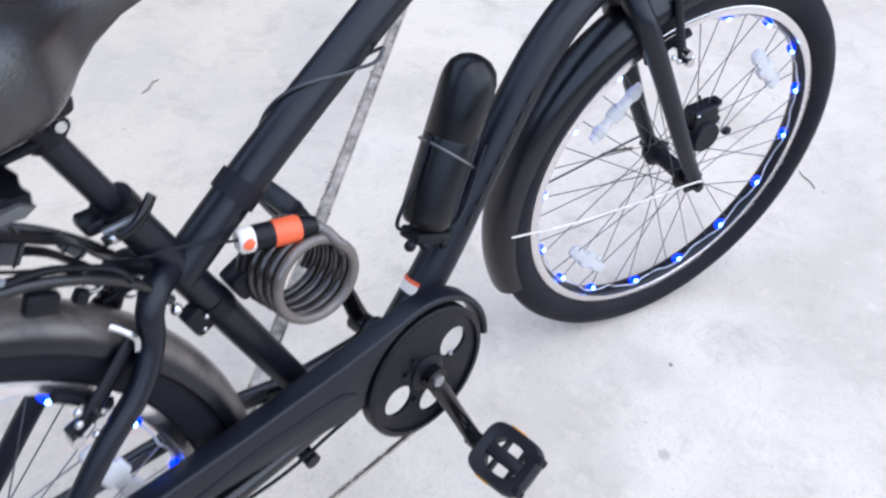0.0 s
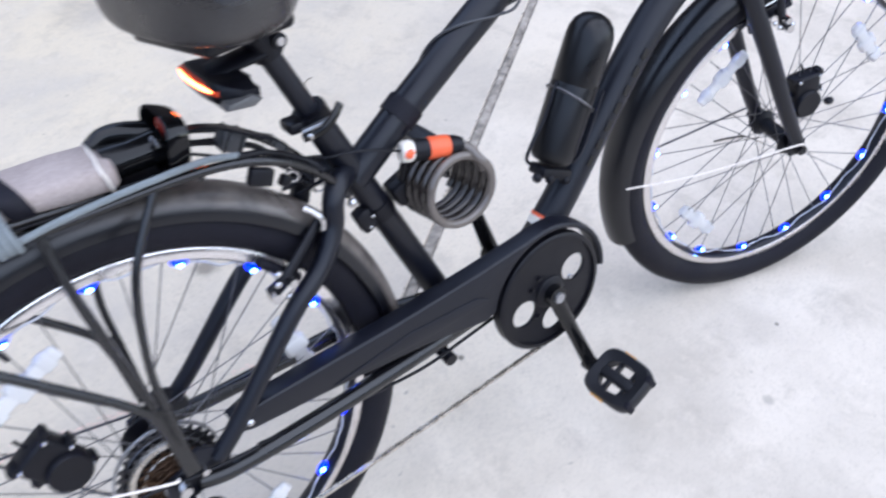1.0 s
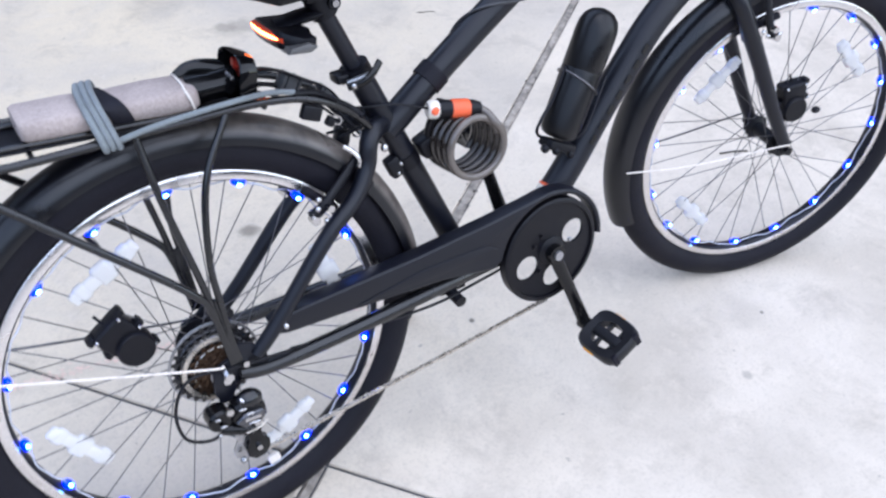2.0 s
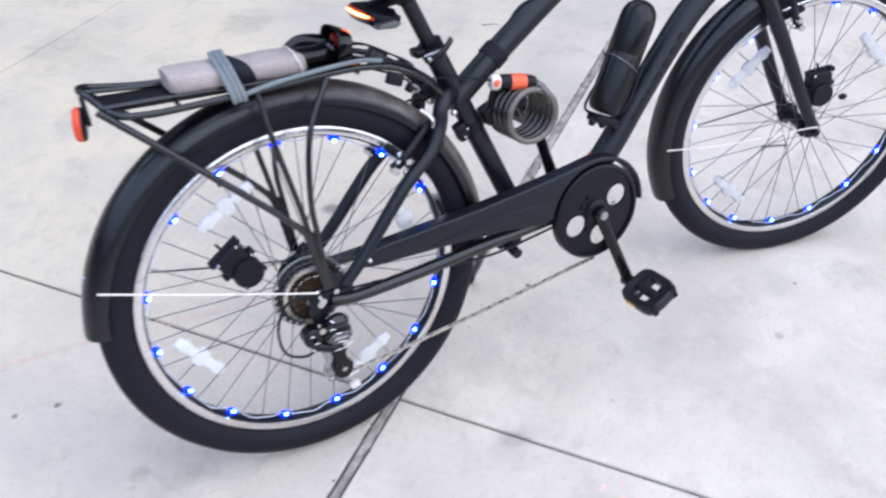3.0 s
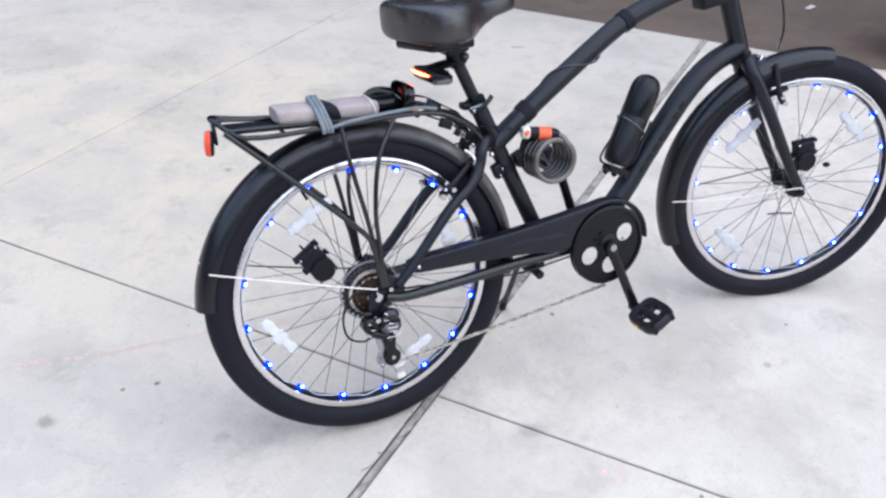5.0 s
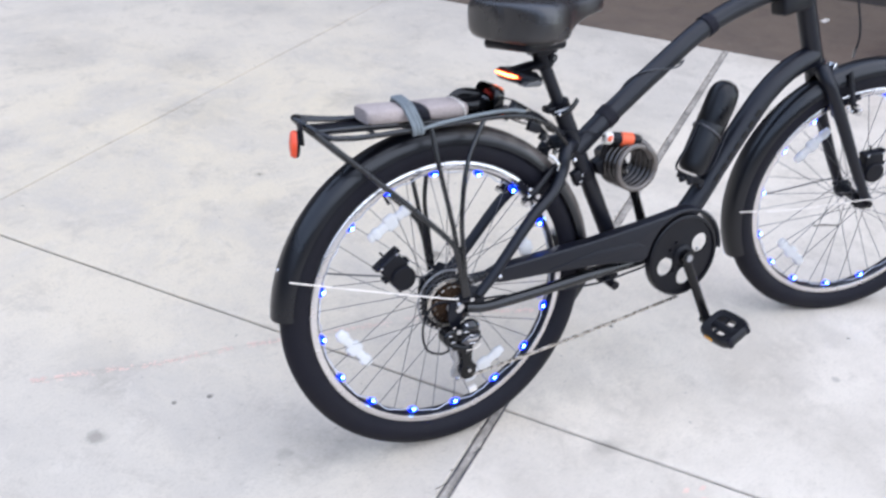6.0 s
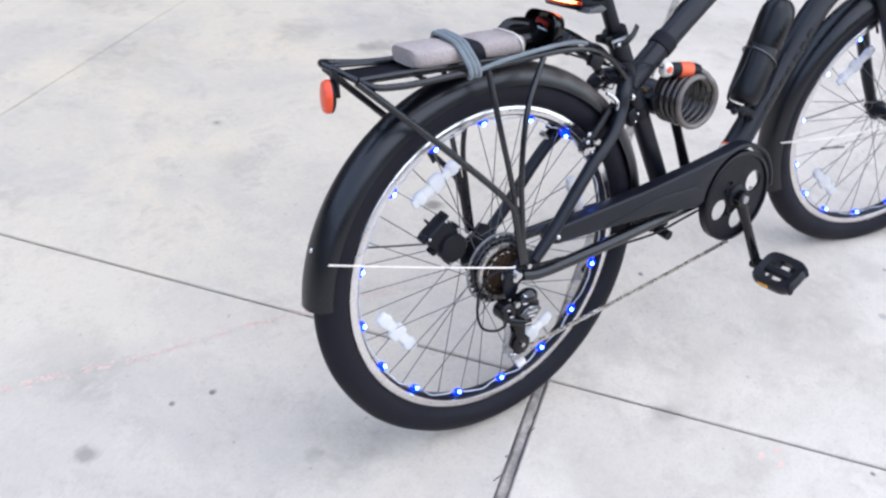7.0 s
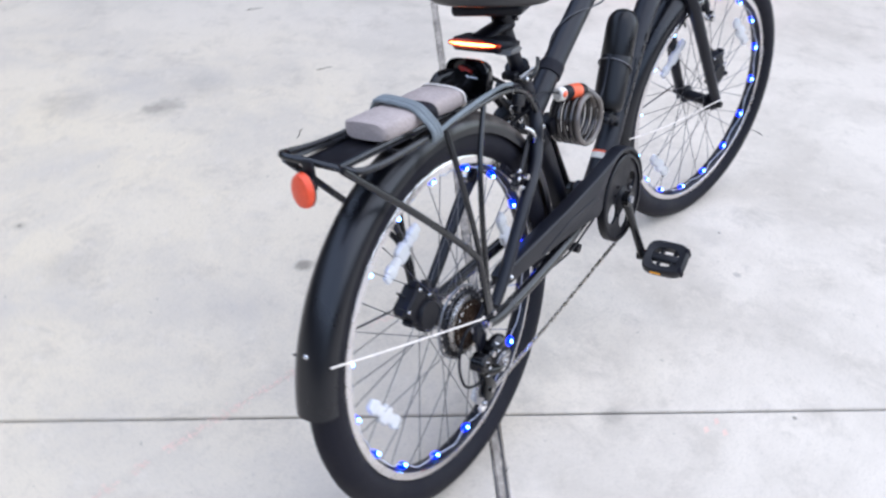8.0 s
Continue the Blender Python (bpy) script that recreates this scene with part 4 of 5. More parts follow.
faces = [(i * n + j, i * n + (j + 1) % n, i * n + n + (j + 1) % n, i * n + n + j) for i in range(len(rows) - 1) for j in range(n)]
faces += [tuple(range(n)), tuple(range((len(rows) - 1) * n, len(rows) * n))]
saddle_geo.add([q for r in rows for q in r], faces)
saddle = part("saddle", saddle_geo, VINYL, bicycle, "wide padded black saddle turned slightly on its post", sharp=70)
part("saddle_base", Geo().box((0.115, 0.115, 0.020), turned @ Matrix.Translation((-0.045, 0.004, 0.826)) @ Matrix.Rotation(radians(4), 4, "Y"), 0.008, 3), PLASTIC, saddle, "moulded black plastic saddle base")
for s in (-1, 1):
    part("saddle_rail", Geo().tube(smooth([turned @ Vector(q) for q in ((-0.10, 0.040 * s, 0.832), (-0.06, 0.028 * s, 0.816), (0.02, 0.022 * s, 0.818), (0.06, 0.014 * s, 0.850))]), 0.0036, 10), SPOKE, saddle)

# brakes
for m, y_up, rc, parent, ang in ((REAR, 0.30, 0.30, bike_frame, 44.5), (FRONT, 0.30, 0.30, fork_part, 108)):
    for s in (-1, 1):
        lo, hi = at(0.250, ang), at(0.350, ang - 1.5)
        arm = part("brake_arm", Geo().tube(smooth([m @ Vector((lo[0] * 0.97, 0.044 * s, lo[1] * 1.02)), m @ Vector((lo[0] * 1.12, 0.046 * s, lo[1] * 1.12)), m @ Vector((hi[0], 0.034 * s, hi[1]))]), [0.0100, 0.0065], 12, flat=0.6), PLASTIC, parent)
        pad = at(0.274, ang)
        tangent = m.to_3x3() @ Vector((-math.sin(radians(ang)), 0, math.cos(radians(ang))))
        c = m @ Vector((pad[0], 0.026 * s, pad[1]))
        part("brake_pad", Geo().tube([c - tangent * 0.03, c + tangent * 0.03], 0.0068, 8), RUBBER, arm)
        part("pad_bolt", Geo().tube([m @ Vector((pad[0], 0.03 * s, pad[1])), m @ Vector((pad[0], 0.064 * s, pad[1]))], 0.0055, 8), CHROME, arm)
        for dr, da in ((0.014, 2.5), (0.006, -2.5), (0.026, 4.0)):
            q = at(0.250 + dr, ang + da)
            part("brake_washer", Geo().ball(0.0046, m @ Vector((q[0], 0.054 * s, q[1])), (1, 0.8, 1), None, 8), CHROME, arm)
        part("pivot_bolt", Geo().tube([m @ Vector((lo[0] * 0.97, 0.044 * s, lo[1] * 1.02)), m @ Vector((lo[0] * 0.97, 0.060 * s, lo[1] * 1.02))], 0.0068, 8), CHROME, arm)
part("brake_noodle", Geo().tube(smooth([(0.238, -0.036, 0.601), (0.247, -0.043, 0.593), (0.2535, -0.0465, 0.582), (0.251, -0.047, 0.570)]), [0.0040, 0.0034], 8), CHROME, bike_frame, "bright brake noodle")

# cables
for pts, r in (([(0.25, 0.0, 0.598), (0.29, -0.022, 0.616), (0.335, -0.006, 0.598), (0.39, 0.004, 0.622), (0.45, 0.002, 0.662), (0.500, 0.0, 0.692), (0.545, 0.0, 0.722)], 0.0022),
               ([(0.24, 0.02, 0.600), (0.29, 0.020, 0.600), (0.36, 0.016, 0.604), (0.52, 0.016, 0.704), (0.70, 0.016, 0.803), (0.86, 0.016, 0.842)], 0.0024),
               ([(0.10, -0.066, 0.336), (0.20, -0.064, 0.318), (0.34, -0.062, 0.302), (0.44, -0.05, 0.300), (0.53, -0.04, 0.302)], 0.0024),
               ([(0.10, 0.045, 0.672), (0.17, 0.03, 0.690), (0.235, 0.01, 0.655), (0.27, -0.01, 0.612)], 0.0026),
               ([(0.262, 0.0, 0.640), (0.292, -0.018, 0.638), (0.330, -0.026, 0.634), (0.362, -0.030, 0.622), (0.386, -0.030, 0.612)], 0.0016)):
    part("cable", Geo().tube(smooth(pts, 8), r, 8), PLASTIC, bike_frame)

# a thin cable wound once over the top tube
wound = []
for k in range(11):
    a = radians(-110 + 215 * k / 10)
    x = 0.440 + 0.0105 * k
    axis_z = 0.645 + (x - 0.402) * 0.6583 if x < 0.522 else 0.724 + (x - 0.522) * 0.5942
    wound.append(Vector((x - 0.545 * 0.0238 * math.cos(a), -0.0238 * math.sin(a), axis_z + 0.84 * 0.0238 * math.cos(a))))
wound += [Vector((0.562, -0.034, 0.738)), Vector((0.574, -0.034, 0.748)), Vector((0.578, -0.024, 0.744)), Vector((0.566, -0.006, 0.732))]
part("wound_cable", Geo().tube(smooth(wound, 5), 0.0019, 8), DARKGREY, bike_frame, "thin dark grey cable wound over the tube")

# stem and the box under it
stem = part("stem", Geo().tube([HEAD_T, Vector((0.912, 0, 0.945))], 0.015, 16), PAINT, bicycle)
part("stem_clamp", Geo().tube([(0.915, -0.03, 0.952), (0.915, 0.03, 0.952)], 0.022, 16), PAINT, stem)
bar = smooth([(0.80, -0.33, 1.02), (0.90, -0.27, 1.03), (0.93, -0.12, 0.985), (0.915, 0, 0.952), (0.945, 0.12, 0.985), (0.94, 0.27, 1.03), (0.86, 0.33, 1.02)])
part("handlebar", Geo().tube(bar, 0.0125, 14), PAINT, stem)
part("frame_box", Geo().box((0.085, 0.045, 0.05), Matrix.Translation((0.892, -0.012, 0.838)) @ Matrix.Rotation(radians(-8), 4, "Y"), 0.008, 3), PLASTIC, bicycle, "small black box under the top tube")
part("cable_ferrule", Geo().tube([(0.852, -0.03, 0.866), (0.882, -0.032, 0.878)], 0.004, 8), CHROME, stem)

# rack
RACK_Z = 0.722
rail = smooth([(0.300, -0.030, 0.588), (0.262, -0.040, 0.640), (0.205, -0.052, 0.682), (0.13, -0.056, 0.702), (0.0, -0.058, 0.706), (-0.15, -0.059, 0.709), (-0.198, -0.058, 0.713), (-0.219, -0.052, 0.716), (-0.232, -0.034, 0.722), (-0.246, 0.010, 0.732), (-0.254, 0.040, 0.737), (-0.244, 0.056, 0.735), (-0.222, 0.060, 0.729), (-0.15, 0.060, 0.717), (0.0, 0.058, 0.707), (0.13, 0.056, 0.703), (0.205, 0.052, 0.682), (0.262, 0.040, 0.640), (0.300, 0.030, 0.588)], 5)
rack = part("rack", Geo().tube(rail, 0.0052, 10), TUBING, bicycle, "black tubular rear carrier rack")
for y in (-0.036, 0.036):
    part("rack_rod", Geo().tube(smooth([(-0.243 - y * 0.22, y, 0.730 + y * 0.1), (-0.15, y, 0.721), (0.0, y, 0.709), (0.14, y, 0.700)]), 0.0035, 8), TUBING, rack)
part("rack_plate", Geo().box((0.36, 0.080, 0.0035), Matrix.Translation((-0.06, 0, 0.7085)) @ Matrix.Rotation(radians(4.4), 4, "Y"), 0.0015, 1), PLASTIC, rack)
for x in (-0.14, 0.03, 0.13):
    part("rack_cross", Geo().tube([(x, -0.058, 0.704 - x * 0.06), (x, 0.058, 0.704 - x * 0.06)], 0.0035, 8), TUBING, rack)
for s in (-1, 1):
    part("rack_stay", Geo().tube(smooth([(-0.246, 0.050 * s, 0.728), (-0.13, 0.072 * s, 0.612), (-0.02, 0.082 * s, 0.495), (0.002, 0.080 * s, 0.45), (0.014, 0.076 * s, 0.372)]), 0.0055, 10), TUBING, rack)
    part("rack_stay", Geo().tube(smooth([(-0.03, 0.060 * s, 0.706), (-0.022, 0.074 * s, 0.62), (-0.002, 0.080 * s, 0.50), (0.014, 0.077 * s, 0.375)]), 0.0048, 10), TUBING, rack)
    part("rack_stay", Geo().tube(smooth([(0.080, 0.058 * s, 0.702), (0.034, 0.074 * s, 0.63), (0.014, 0.082 * s, 0.53), (0.016, 0.080 * s, 0.45), (0.020, 0.076 * s, 0.375)]), 0.0048, 10), TUBING, rack)
    part("stay_plate", Geo().prism([(-0.004, 0.470), (0.014, 0.470), (0.027, 0.362), (0.009, 0.360)], 0.0785 * s - 0.003, 0.0785 * s + 0.003, 0.001), TUBING, rack)
part("rack_bracket", Geo().box((0.016, 0.03, 0.024), Matrix.Translation((-0.045, 0, 0.697)), 0.002), TUBING, rack)
part("tail_reflector", Geo().turn([(0.0002, -0.002), (0.019, -0.002), (0.0208, 0.0), (0.0208, 0.005), (0.0185, 0.0095), (0.010, 0.0115), (0.0002, 0.012)], seg=32, m=Matrix.Translation((-0.2655, 0.003, 0.700)) @ Matrix.Rotation(radians(6), 4, "Y") @ Matrix.Rotation(radians(78), 4, "Z") @ Matrix.Diagonal((1.0, 1.0, 1.18, 1))), RED, rack, "orange-red reflector at the tail of the rack")
part("reflector_back", Geo().turn([(0.002, -0.006), (0.017, -0.006), (0.0205, -0.003), (0.0205, 0.0), (0.002, 0.0)], seg=32, m=Matrix.Translation((-0.2655, 0.003, 0.700)) @ Matrix.Rotation(radians(6), 4, "Y") @ Matrix.Rotation(radians(78), 4, "Z") @ Matrix.Diagonal((1.0, 1.0, 1.18, 1))), PLASTIC, rack)
part("reflector_tab", Geo().box((0.006, 0.018, 0.04), Matrix.Translation((-0.256, 0, 0.718)), 0.001), PLASTIC, rack)

# bottle cage
cage_dir = Vector((0.440, 0, 0.898)).normalized()
cage_n = Vector((-0.898, 0, 0.440))
b0 = Vector((0.648, -0.009, 0.511))
cage = part("bottle_cage", Geo().tube(smooth([b0 + cage_dir * 0.10 - cage_n * 0.036, b0 - cage_n * 0.037, b0 - cage_dir * 0.033 - cage_n * 0.026, b0 - cage_dir * 0.036 + cage_n * 0.02, b0 - cage_dir * 0.030 + cage_n * 0.046, b0 - cage_dir * 0.006 + cage_n * 0.047, b0 + cage_dir * 0.03 + cage_n * 0.038, b0 + cage_dir * 0.085 + cage_n * 0.0365]), 0.0026, 8), PAINT, bicycle, "black wire bottle cage")
hoop = []
for k in range(40):
    a = 2 * math.pi * k / 40
    hoop.append(b0 + cage_dir * (0.066 + 0.012 * math.cos(a)) + cage_n * (0.0360 * math.cos(a)) + Vector((0, 0.0360 * math.sin(a), 0)))
part("cage_hoop", Geo().tube(hoop, 0.0019, 8, closed=True), SPOKE, cage)
part("cage_foot", Geo().box((0.060, 0.034, 0.016), Matrix.Translation(b0 - cage_dir * 0.042 - cage_n * 0.008) @ Matrix.Rotation(radians(26), 4, "Y"), 0.004), PLASTIC, cage)
for k in (-0.03, 0.004, 0.03):
    part("foot_knob", Geo().ball(0.0075, b0 - cage_dir * 0.050 + cage_n * k + Vector((0, -0.014, 0)), (1, 1, 1), None, 8), PLASTIC, cage)
for s in (-1, 1):
    part("cage_side", Geo().tube(smooth([b0 - cage_dir * 0.026 - cage_n * 0.012 + Vector((0, 0.02 * s, 0)), b0 + cage_dir * 0.0 - cage_n * 0.02 + Vector((0, 0.034 * s, 0)), b0 + cage_dir * 0.09 - cage_n * 0.02 + Vector((0, 0.036 * s, 0))]), 0.0024, 8), PAINT, cage)

# ---- things carried on the bicycle ----
bottle = thing("bottle", "black round-topped bottle in a wire cage", "bottle", BIKE)
prof = [(0.0, -0.030), (0.020, -0.0295), (0.028, -0.026), (0.0322, -0.018), (0.0336, -0.006), (0.0338, 0.085), (0.0332, 0.087), (0.0338, 0.089), (0.0338, 0.148), (0.0325, 0.161), (0.028, 0.173), (0.019, 0.182), (0.008, 0.1862), (0.0, 0.187)]
spin = Matrix.Translation(b0) @ Matrix(((cage_n.x, cage_dir.x, 0, 0), (0, 0, 1, 0), (cage_n.z, cage_dir.z, 0, 0), (0, 0, 0, 1)))
BOTTLE = material("bottle_black", (0.0032, 0.0032, 0.0044), 0.32, spec=0.38, grain=60, vary=0.2, bump=0.04, coarse=12)
part("bottle_body", Geo().turn([(max(r, 0.0002), y) for r, y in prof[:6]] + [(0.0332, 0.0872), (0.0001, 0.0872)], seg=40, m=spin), BOTTLE, bottle)
part("bottle_cover", Geo().turn([(0.0001, 0.0868), (0.0330, 0.0868)] + [(max(r, 0.0002), y) for r, y in prof[7:]], seg=40, m=spin), BOTTLE, bottle, "domed black cover")

lock = thing("cable_lock", "coiled smoke-grey cable lock hung on the seat tube", "bike lock", BIKE)
coil = []
for k in range(190):
    a = 2 * math.pi * (k + 36) / 36
    u = k / 189
    rad = 0.0455
    coil.append((0.430 + 0.012 * u + rad * math.cos(a - math.pi / 4), -0.002 - 0.063 * u, 0.549 - 0.006 * u + rad * math.sin(a - math.pi / 4)))
coil += [Vector((0.4705, -0.061, 0.5815)), Vector((0.467, -0.054, 0.590)), Vector((0.461, -0.046, 0.596)), Vector((0.452, -0.042, 0.601))]
part("coil_end", Geo().tube(coil[150:], 0.0060, 12), COIL_END, lock, "outer turn of the cable, coloured paler as lit")
part("coil", Geo().tube(coil[:151], 0.0056, 10), STEEL_COIL, lock, "coiled cable in smoke-grey vinyl")
h0, h1 = Vector((0.384, -0.028, 0.611)), Vector((0.464, -0.044, 0.597))
part("lock_head", Geo().tube([h0.lerp(h1, t) for t in (0.12, 0.16, 0.5, 0.82, 0.95)], [0.0125, 0.0135, 0.0135, 0.0125, 0.009], 16), PLASTIC, lock)
part("lock_cap", Geo().tube([h0.lerp(h1, t) for t in (-0.06, -0.02, 0.10, 0.14)], [0.0105, 0.0135, 0.0140, 0.0125], 16), WHITE, lock, "white key end with a red dot")
part("key_cover", Geo().ball(0.0072, h0.lerp(h1, 0.03) + Vector((0, -0.0115, 0.001)), (1.1, 0.5, 0.9)), ORANGE, lock)
part("lock_band", Geo().tube([h0.lerp(h1, t) for t in (0.38, 0.40, 0.70, 0.72)], [0.0135, 0.0143, 0.0143, 0.0135], 16), ORANGE, lock, "bright orange band")
part("lock_bracket", Geo().box((0.034, 0.03, 0.032), Matrix.Translation((0.388, -0.004, 0.548)) @ Matrix.Rotation(radians(-22), 4, "Y"), 0.005), PLASTIC, lock)
part("lock_strap", Geo().tube([(0.348, 0, 0.544), (0.357, 0, 0.524)], 0.0196, 18), PLASTIC, lock)
part("lock_mount", Geo().tube(smooth([(0.386, -0.012, 0.566), (0.388, -0.018, 0.585), (0.394, -0.026, 0.604)]), 0.006, 10), PLASTIC, lock)
part("strap_tail", Geo().box((0.022, 0.02, 0.034), Matrix.Translation((0.327, -0.006, 0.530)) @ Matrix.Rotation(radians(-22), 4, "Y"), 0.005), PLASTIC, lock)

tail = thing("tail_light", "lit orange tail light clamped to the seat post", "bike light", BIKE)
m = Matrix.Translation((0.192, 0.010, 0.7615)) @ Matrix.Rotation(radians(9), 4, "Y")


def crescent(outer_x, depth, y_near, y_far, z0, z1, wing, n=18):
    """A swept bar, bowed to the rear, from y_near to y_far."""
    g = Geo()
    vs = []
    for q in range(n + 1):
        u = q / n
        y = y_near + (y_far - y_near) * u
        e = abs(2 * u - 1)
        back = outer_x + 0.006 * e ** 2 + wing * max(e - 0.72, 0) ** 1.4 * 4
        k = 1 - 0.55 * max(e - 0.7, 0) / 0.3
        mid, h = (z0 + z1) / 2, (z1 - z0) / 2 * k
        d = depth * k
        vs += [(back + 0.002, y, mid - h), (back, y, mid - h * 0.5), (back, y, mid + h * 0.5), (back + 0.003, y, mid + h), (back + d, y, mid + h * 1.15), (back + d, y, mid - h * 0.9)]
    g.add(vs, [(q * 6 + w, q * 6 + (w + 1) % 6, q * 6 + 6 + (w + 1) % 6, q * 6 + 6 + w) for q in range(n) for w in range(6)] + [tuple(range(6)), tuple(range(n * 6, n * 6 + 6))], m)
    return g


part("light_body", crescent(-0.0225, 0.042, -0.060, 0.058, -0.012, 0.010, 0.030), PLASTIC, tail)
part("light_lens", crescent(-0.0245, 0.007, -0.047, 0.053, -0.0075, 0.0070, 0.0), RED, tail, "translucent red lens")
part("light_strip", crescent(-0.0255, 0.002, -0.042, 0.049, -0.0036, 0.0036, 0.0), TAIL_GLOW, tail, "glowing orange strip")
part("light_end", Geo().prism([(-0.016, -0.014), (-0.014, -0.006), (0.012, 0.000), (0.024, -0.006), (0.014, -0.013)], -0.066, -0.034, 0.0035, m, 2), ALLOY_GREY, tail, "grey underside wing")
part("light_arm", Geo().tube(smooth([(0.186, 0.010, 0.769), (0.215, 0.004, 0.775), (0.246, 0, 0.779)]), 0.0085, 12, flat=2.2), PLASTIC, tail)
part("light_clamp", Geo().tube([(0.243, 0, 0.798), (0.253, 0, 0.772)], 0.0185, 18), PLASTIC, tail)

for x, z in ((0.334, 0.536), (0.329, 0.522)):
    part("tail_screw", Geo().ball(0.0032, (x, -0.0168, z), (1, 1, 1), None, 6), CHROME, lock)

pump = thing("padded_tool", "grey cloth-wrapped tool with a black head on the rack", "tool", BIKE)
# a flattened padded roll along the rack
g = Geo()
roll = [Vector((x, -0.004 - 0.003 * (x + 0.16) / 0.2, 0.7355 - (x + 0.145) * 0.068)) for x in (-0.142, -0.136, -0.085, -0.035, 0.012, 0.050, 0.058)]
rows = []
for i, q in enumerate(roll):
    k = (0.86, 1.0, 1.02, 0.93, 1.03, 1.0, 0.8)[i]
    for j in range(20):
        a = 2 * math.pi * j / 20
        c, s = math.cos(a), math.sin(a)
        rows.append((q.x, q.y + 0.0395 * k * math.copysign(abs(c) ** 0.5, c), q.z + 0.0150 * k * math.copysign(abs(s) ** 0.6, s)))
fs = [(i * 20 + j, i * 20 + (j + 1) % 20, i * 20 + 20 + (j + 1) % 20, i * 20 + 20 + j) for i in range(len(roll) - 1) for j in range(20)]
g.add(rows, fs + [tuple(range(20)), tuple(range(120, 140))])
part("cloth_wrap", g, CLOTH, pump, "grey padded cloth wrap", sharp=50)
part("tool_neck", Geo().tube([(0.0510, -0.006, 0.7220), (0.0800, -0.006, 0.7210), (0.1150, -0.004, 0.7210)], [0.020, 0.0175, 0.019], 18), ARM, pump)
part("tool_grip", Geo().tube(smooth([(0.0490, 0.010, 0.7360), (0.0650, 0.012, 0.7420), (0.0830, 0.010, 0.7410), (0.1070, 0.006, 0.7340)]), [0.008, 0.012], 14), ARM, pump)


def cup_row(x, half_y, half_z, n=36):
    """A rounded rectangle across the tool's axis."""
    out = []
    for q in range(n):
        a = 2 * math.pi * q / n
        c, d = math.cos(a), math.sin(a)
        out.append((x, half_y * math.copysign(abs(c) ** 0.55, c), half_z * math.copysign(abs(d) ** 0.6, d)))
    return out


cup = Matrix.Translation((0.120, -0.010, 0.728)) @ Matrix.Rotation(radians(10), 4, "Y") @ Matrix.Diagonal((1.0, 1.10, 1.12, 1))
rows = [cup_row(*r) for r in ((0.0150, 0.010, 0.006), (0.0145, 0.026, 0.018), (0.0110, 0.0325, 0.0240), (0.0, 0.0350, 0.0268), (-0.0100, 0.0365, 0.0280), (-0.0120, 0.0355, 0.0270), (-0.0105, 0.0340, 0.0255), (0.004, 0.0315, 0.0230), (0.0075, 0.012, 0.008))]
g = Geo().add([q for r in rows for q in r], [(i * 36 + j, i * 36 + (j + 1) % 36, i * 36 + 36 + (j + 1) % 36, i * 36 + 36 + j) for i in range(len(rows) - 1) for j in range(36)] + [tuple(range(36)), tuple(range(8 * 36, 9 * 36))], cup)
head_part = part("tool_head", g, ARM, pump, "glossy black cup-shaped head")
# added red block: colours in the tail light's glow inside the cup
part("head_glow", Geo().box((0.012, 0.022, 0.014), cup @ Matrix.Translation((0.003, 0.010, 0.006)) @ Matrix.Rotation(radians(20), 4, "X"), 0.003), RED_GLOW, head_part, "dark red block standing in for tail light glow")
part("head_pin", Geo().tube([cup @ Vector((-0.006, 0.004, -0.012)), cup @ Vector((-0.009, -0.012, 0.004))], 0.0028, 8), CHROME, head_part)
part("head_hinge", Geo().tube([cup @ Vector((-0.016, -0.022, 0.002)), cup @ Vector((-0.016, 0.004, 0.004))], 0.0026, 10), ALLOY, head_part, "bright metal hinge pin")
band = []
for j in range(24):
    a = 2 * math.pi * j / 24
    c, s = math.cos(a), math.sin(a)
    band.append((0.0420 * math.copysign(abs(c) ** 0.5, c), 0.0166 * math.copysign(abs(s) ** 0.6, s)))
g = Geo()
vs = []
for x in (-0.012, -0.009, 0.009, 0.012):
    kk = 0.985 if abs(x) > 0.01 else 1.02
    vs += [(x - 0.043 - y * 0.16 - z * 0.3, -0.0055 + y * kk, 0.7288 - x * 0.07 + z * kk) for y, z in band]
g.add(vs, [(i * 24 + j, i * 24 + (j + 1) % 24, i * 24 + 24 + (j + 1) % 24, i * 24 + 24 + j) for i in range(3) for j in range(24)] + [tuple(range(24)), tuple(range(72, 96))])
part("hook_strap", g, RUBBER, pump, "black hook-and-loop strap")

part("wrap_band", Geo().tube([(0.046 + 0.003 * math.sin(a * 2), -0.007 + 0.0415 * math.copysign(abs(math.cos(a)) ** 0.55, math.cos(a)), 0.7228 + 0.0164 * math.copysign(abs(math.sin(a)) ** 0.65, math.sin(a))) for a in (2 * math.pi * q / 40 for q in range(40))], 0.0016, 6, closed=True), WHITE, pump, "thin white elastic band")

cord = thing("bungee_cord", "grey bungee cord lashed over the rack load", "bungee cord", BIKE)
loop = [(-0.062, -0.058, 0.698), (-0.064, -0.066, 0.703), (-0.067, -0.065, 0.719), (-0.070, -0.050, 0.738), (-0.071, -0.036, 0.7480), (-0.068, 0.0, 0.7515), (-0.062, 0.032, 0.7485), (-0.058, 0.044, 0.738), (-0.056, 0.057, 0.716), (-0.056, 0.066, 0.700)]
for dx, dy, dz in ((0.014, 0.0, 0.0), (0.0065, 0.0, 0.0008), (-0.001, 0.0, 0.0)):
    part("cord_loop", Geo().tube([q + Vector((dx, dy, dz)) for q in smooth(loop, 8)], 0.0041, 10), CORD, cord)
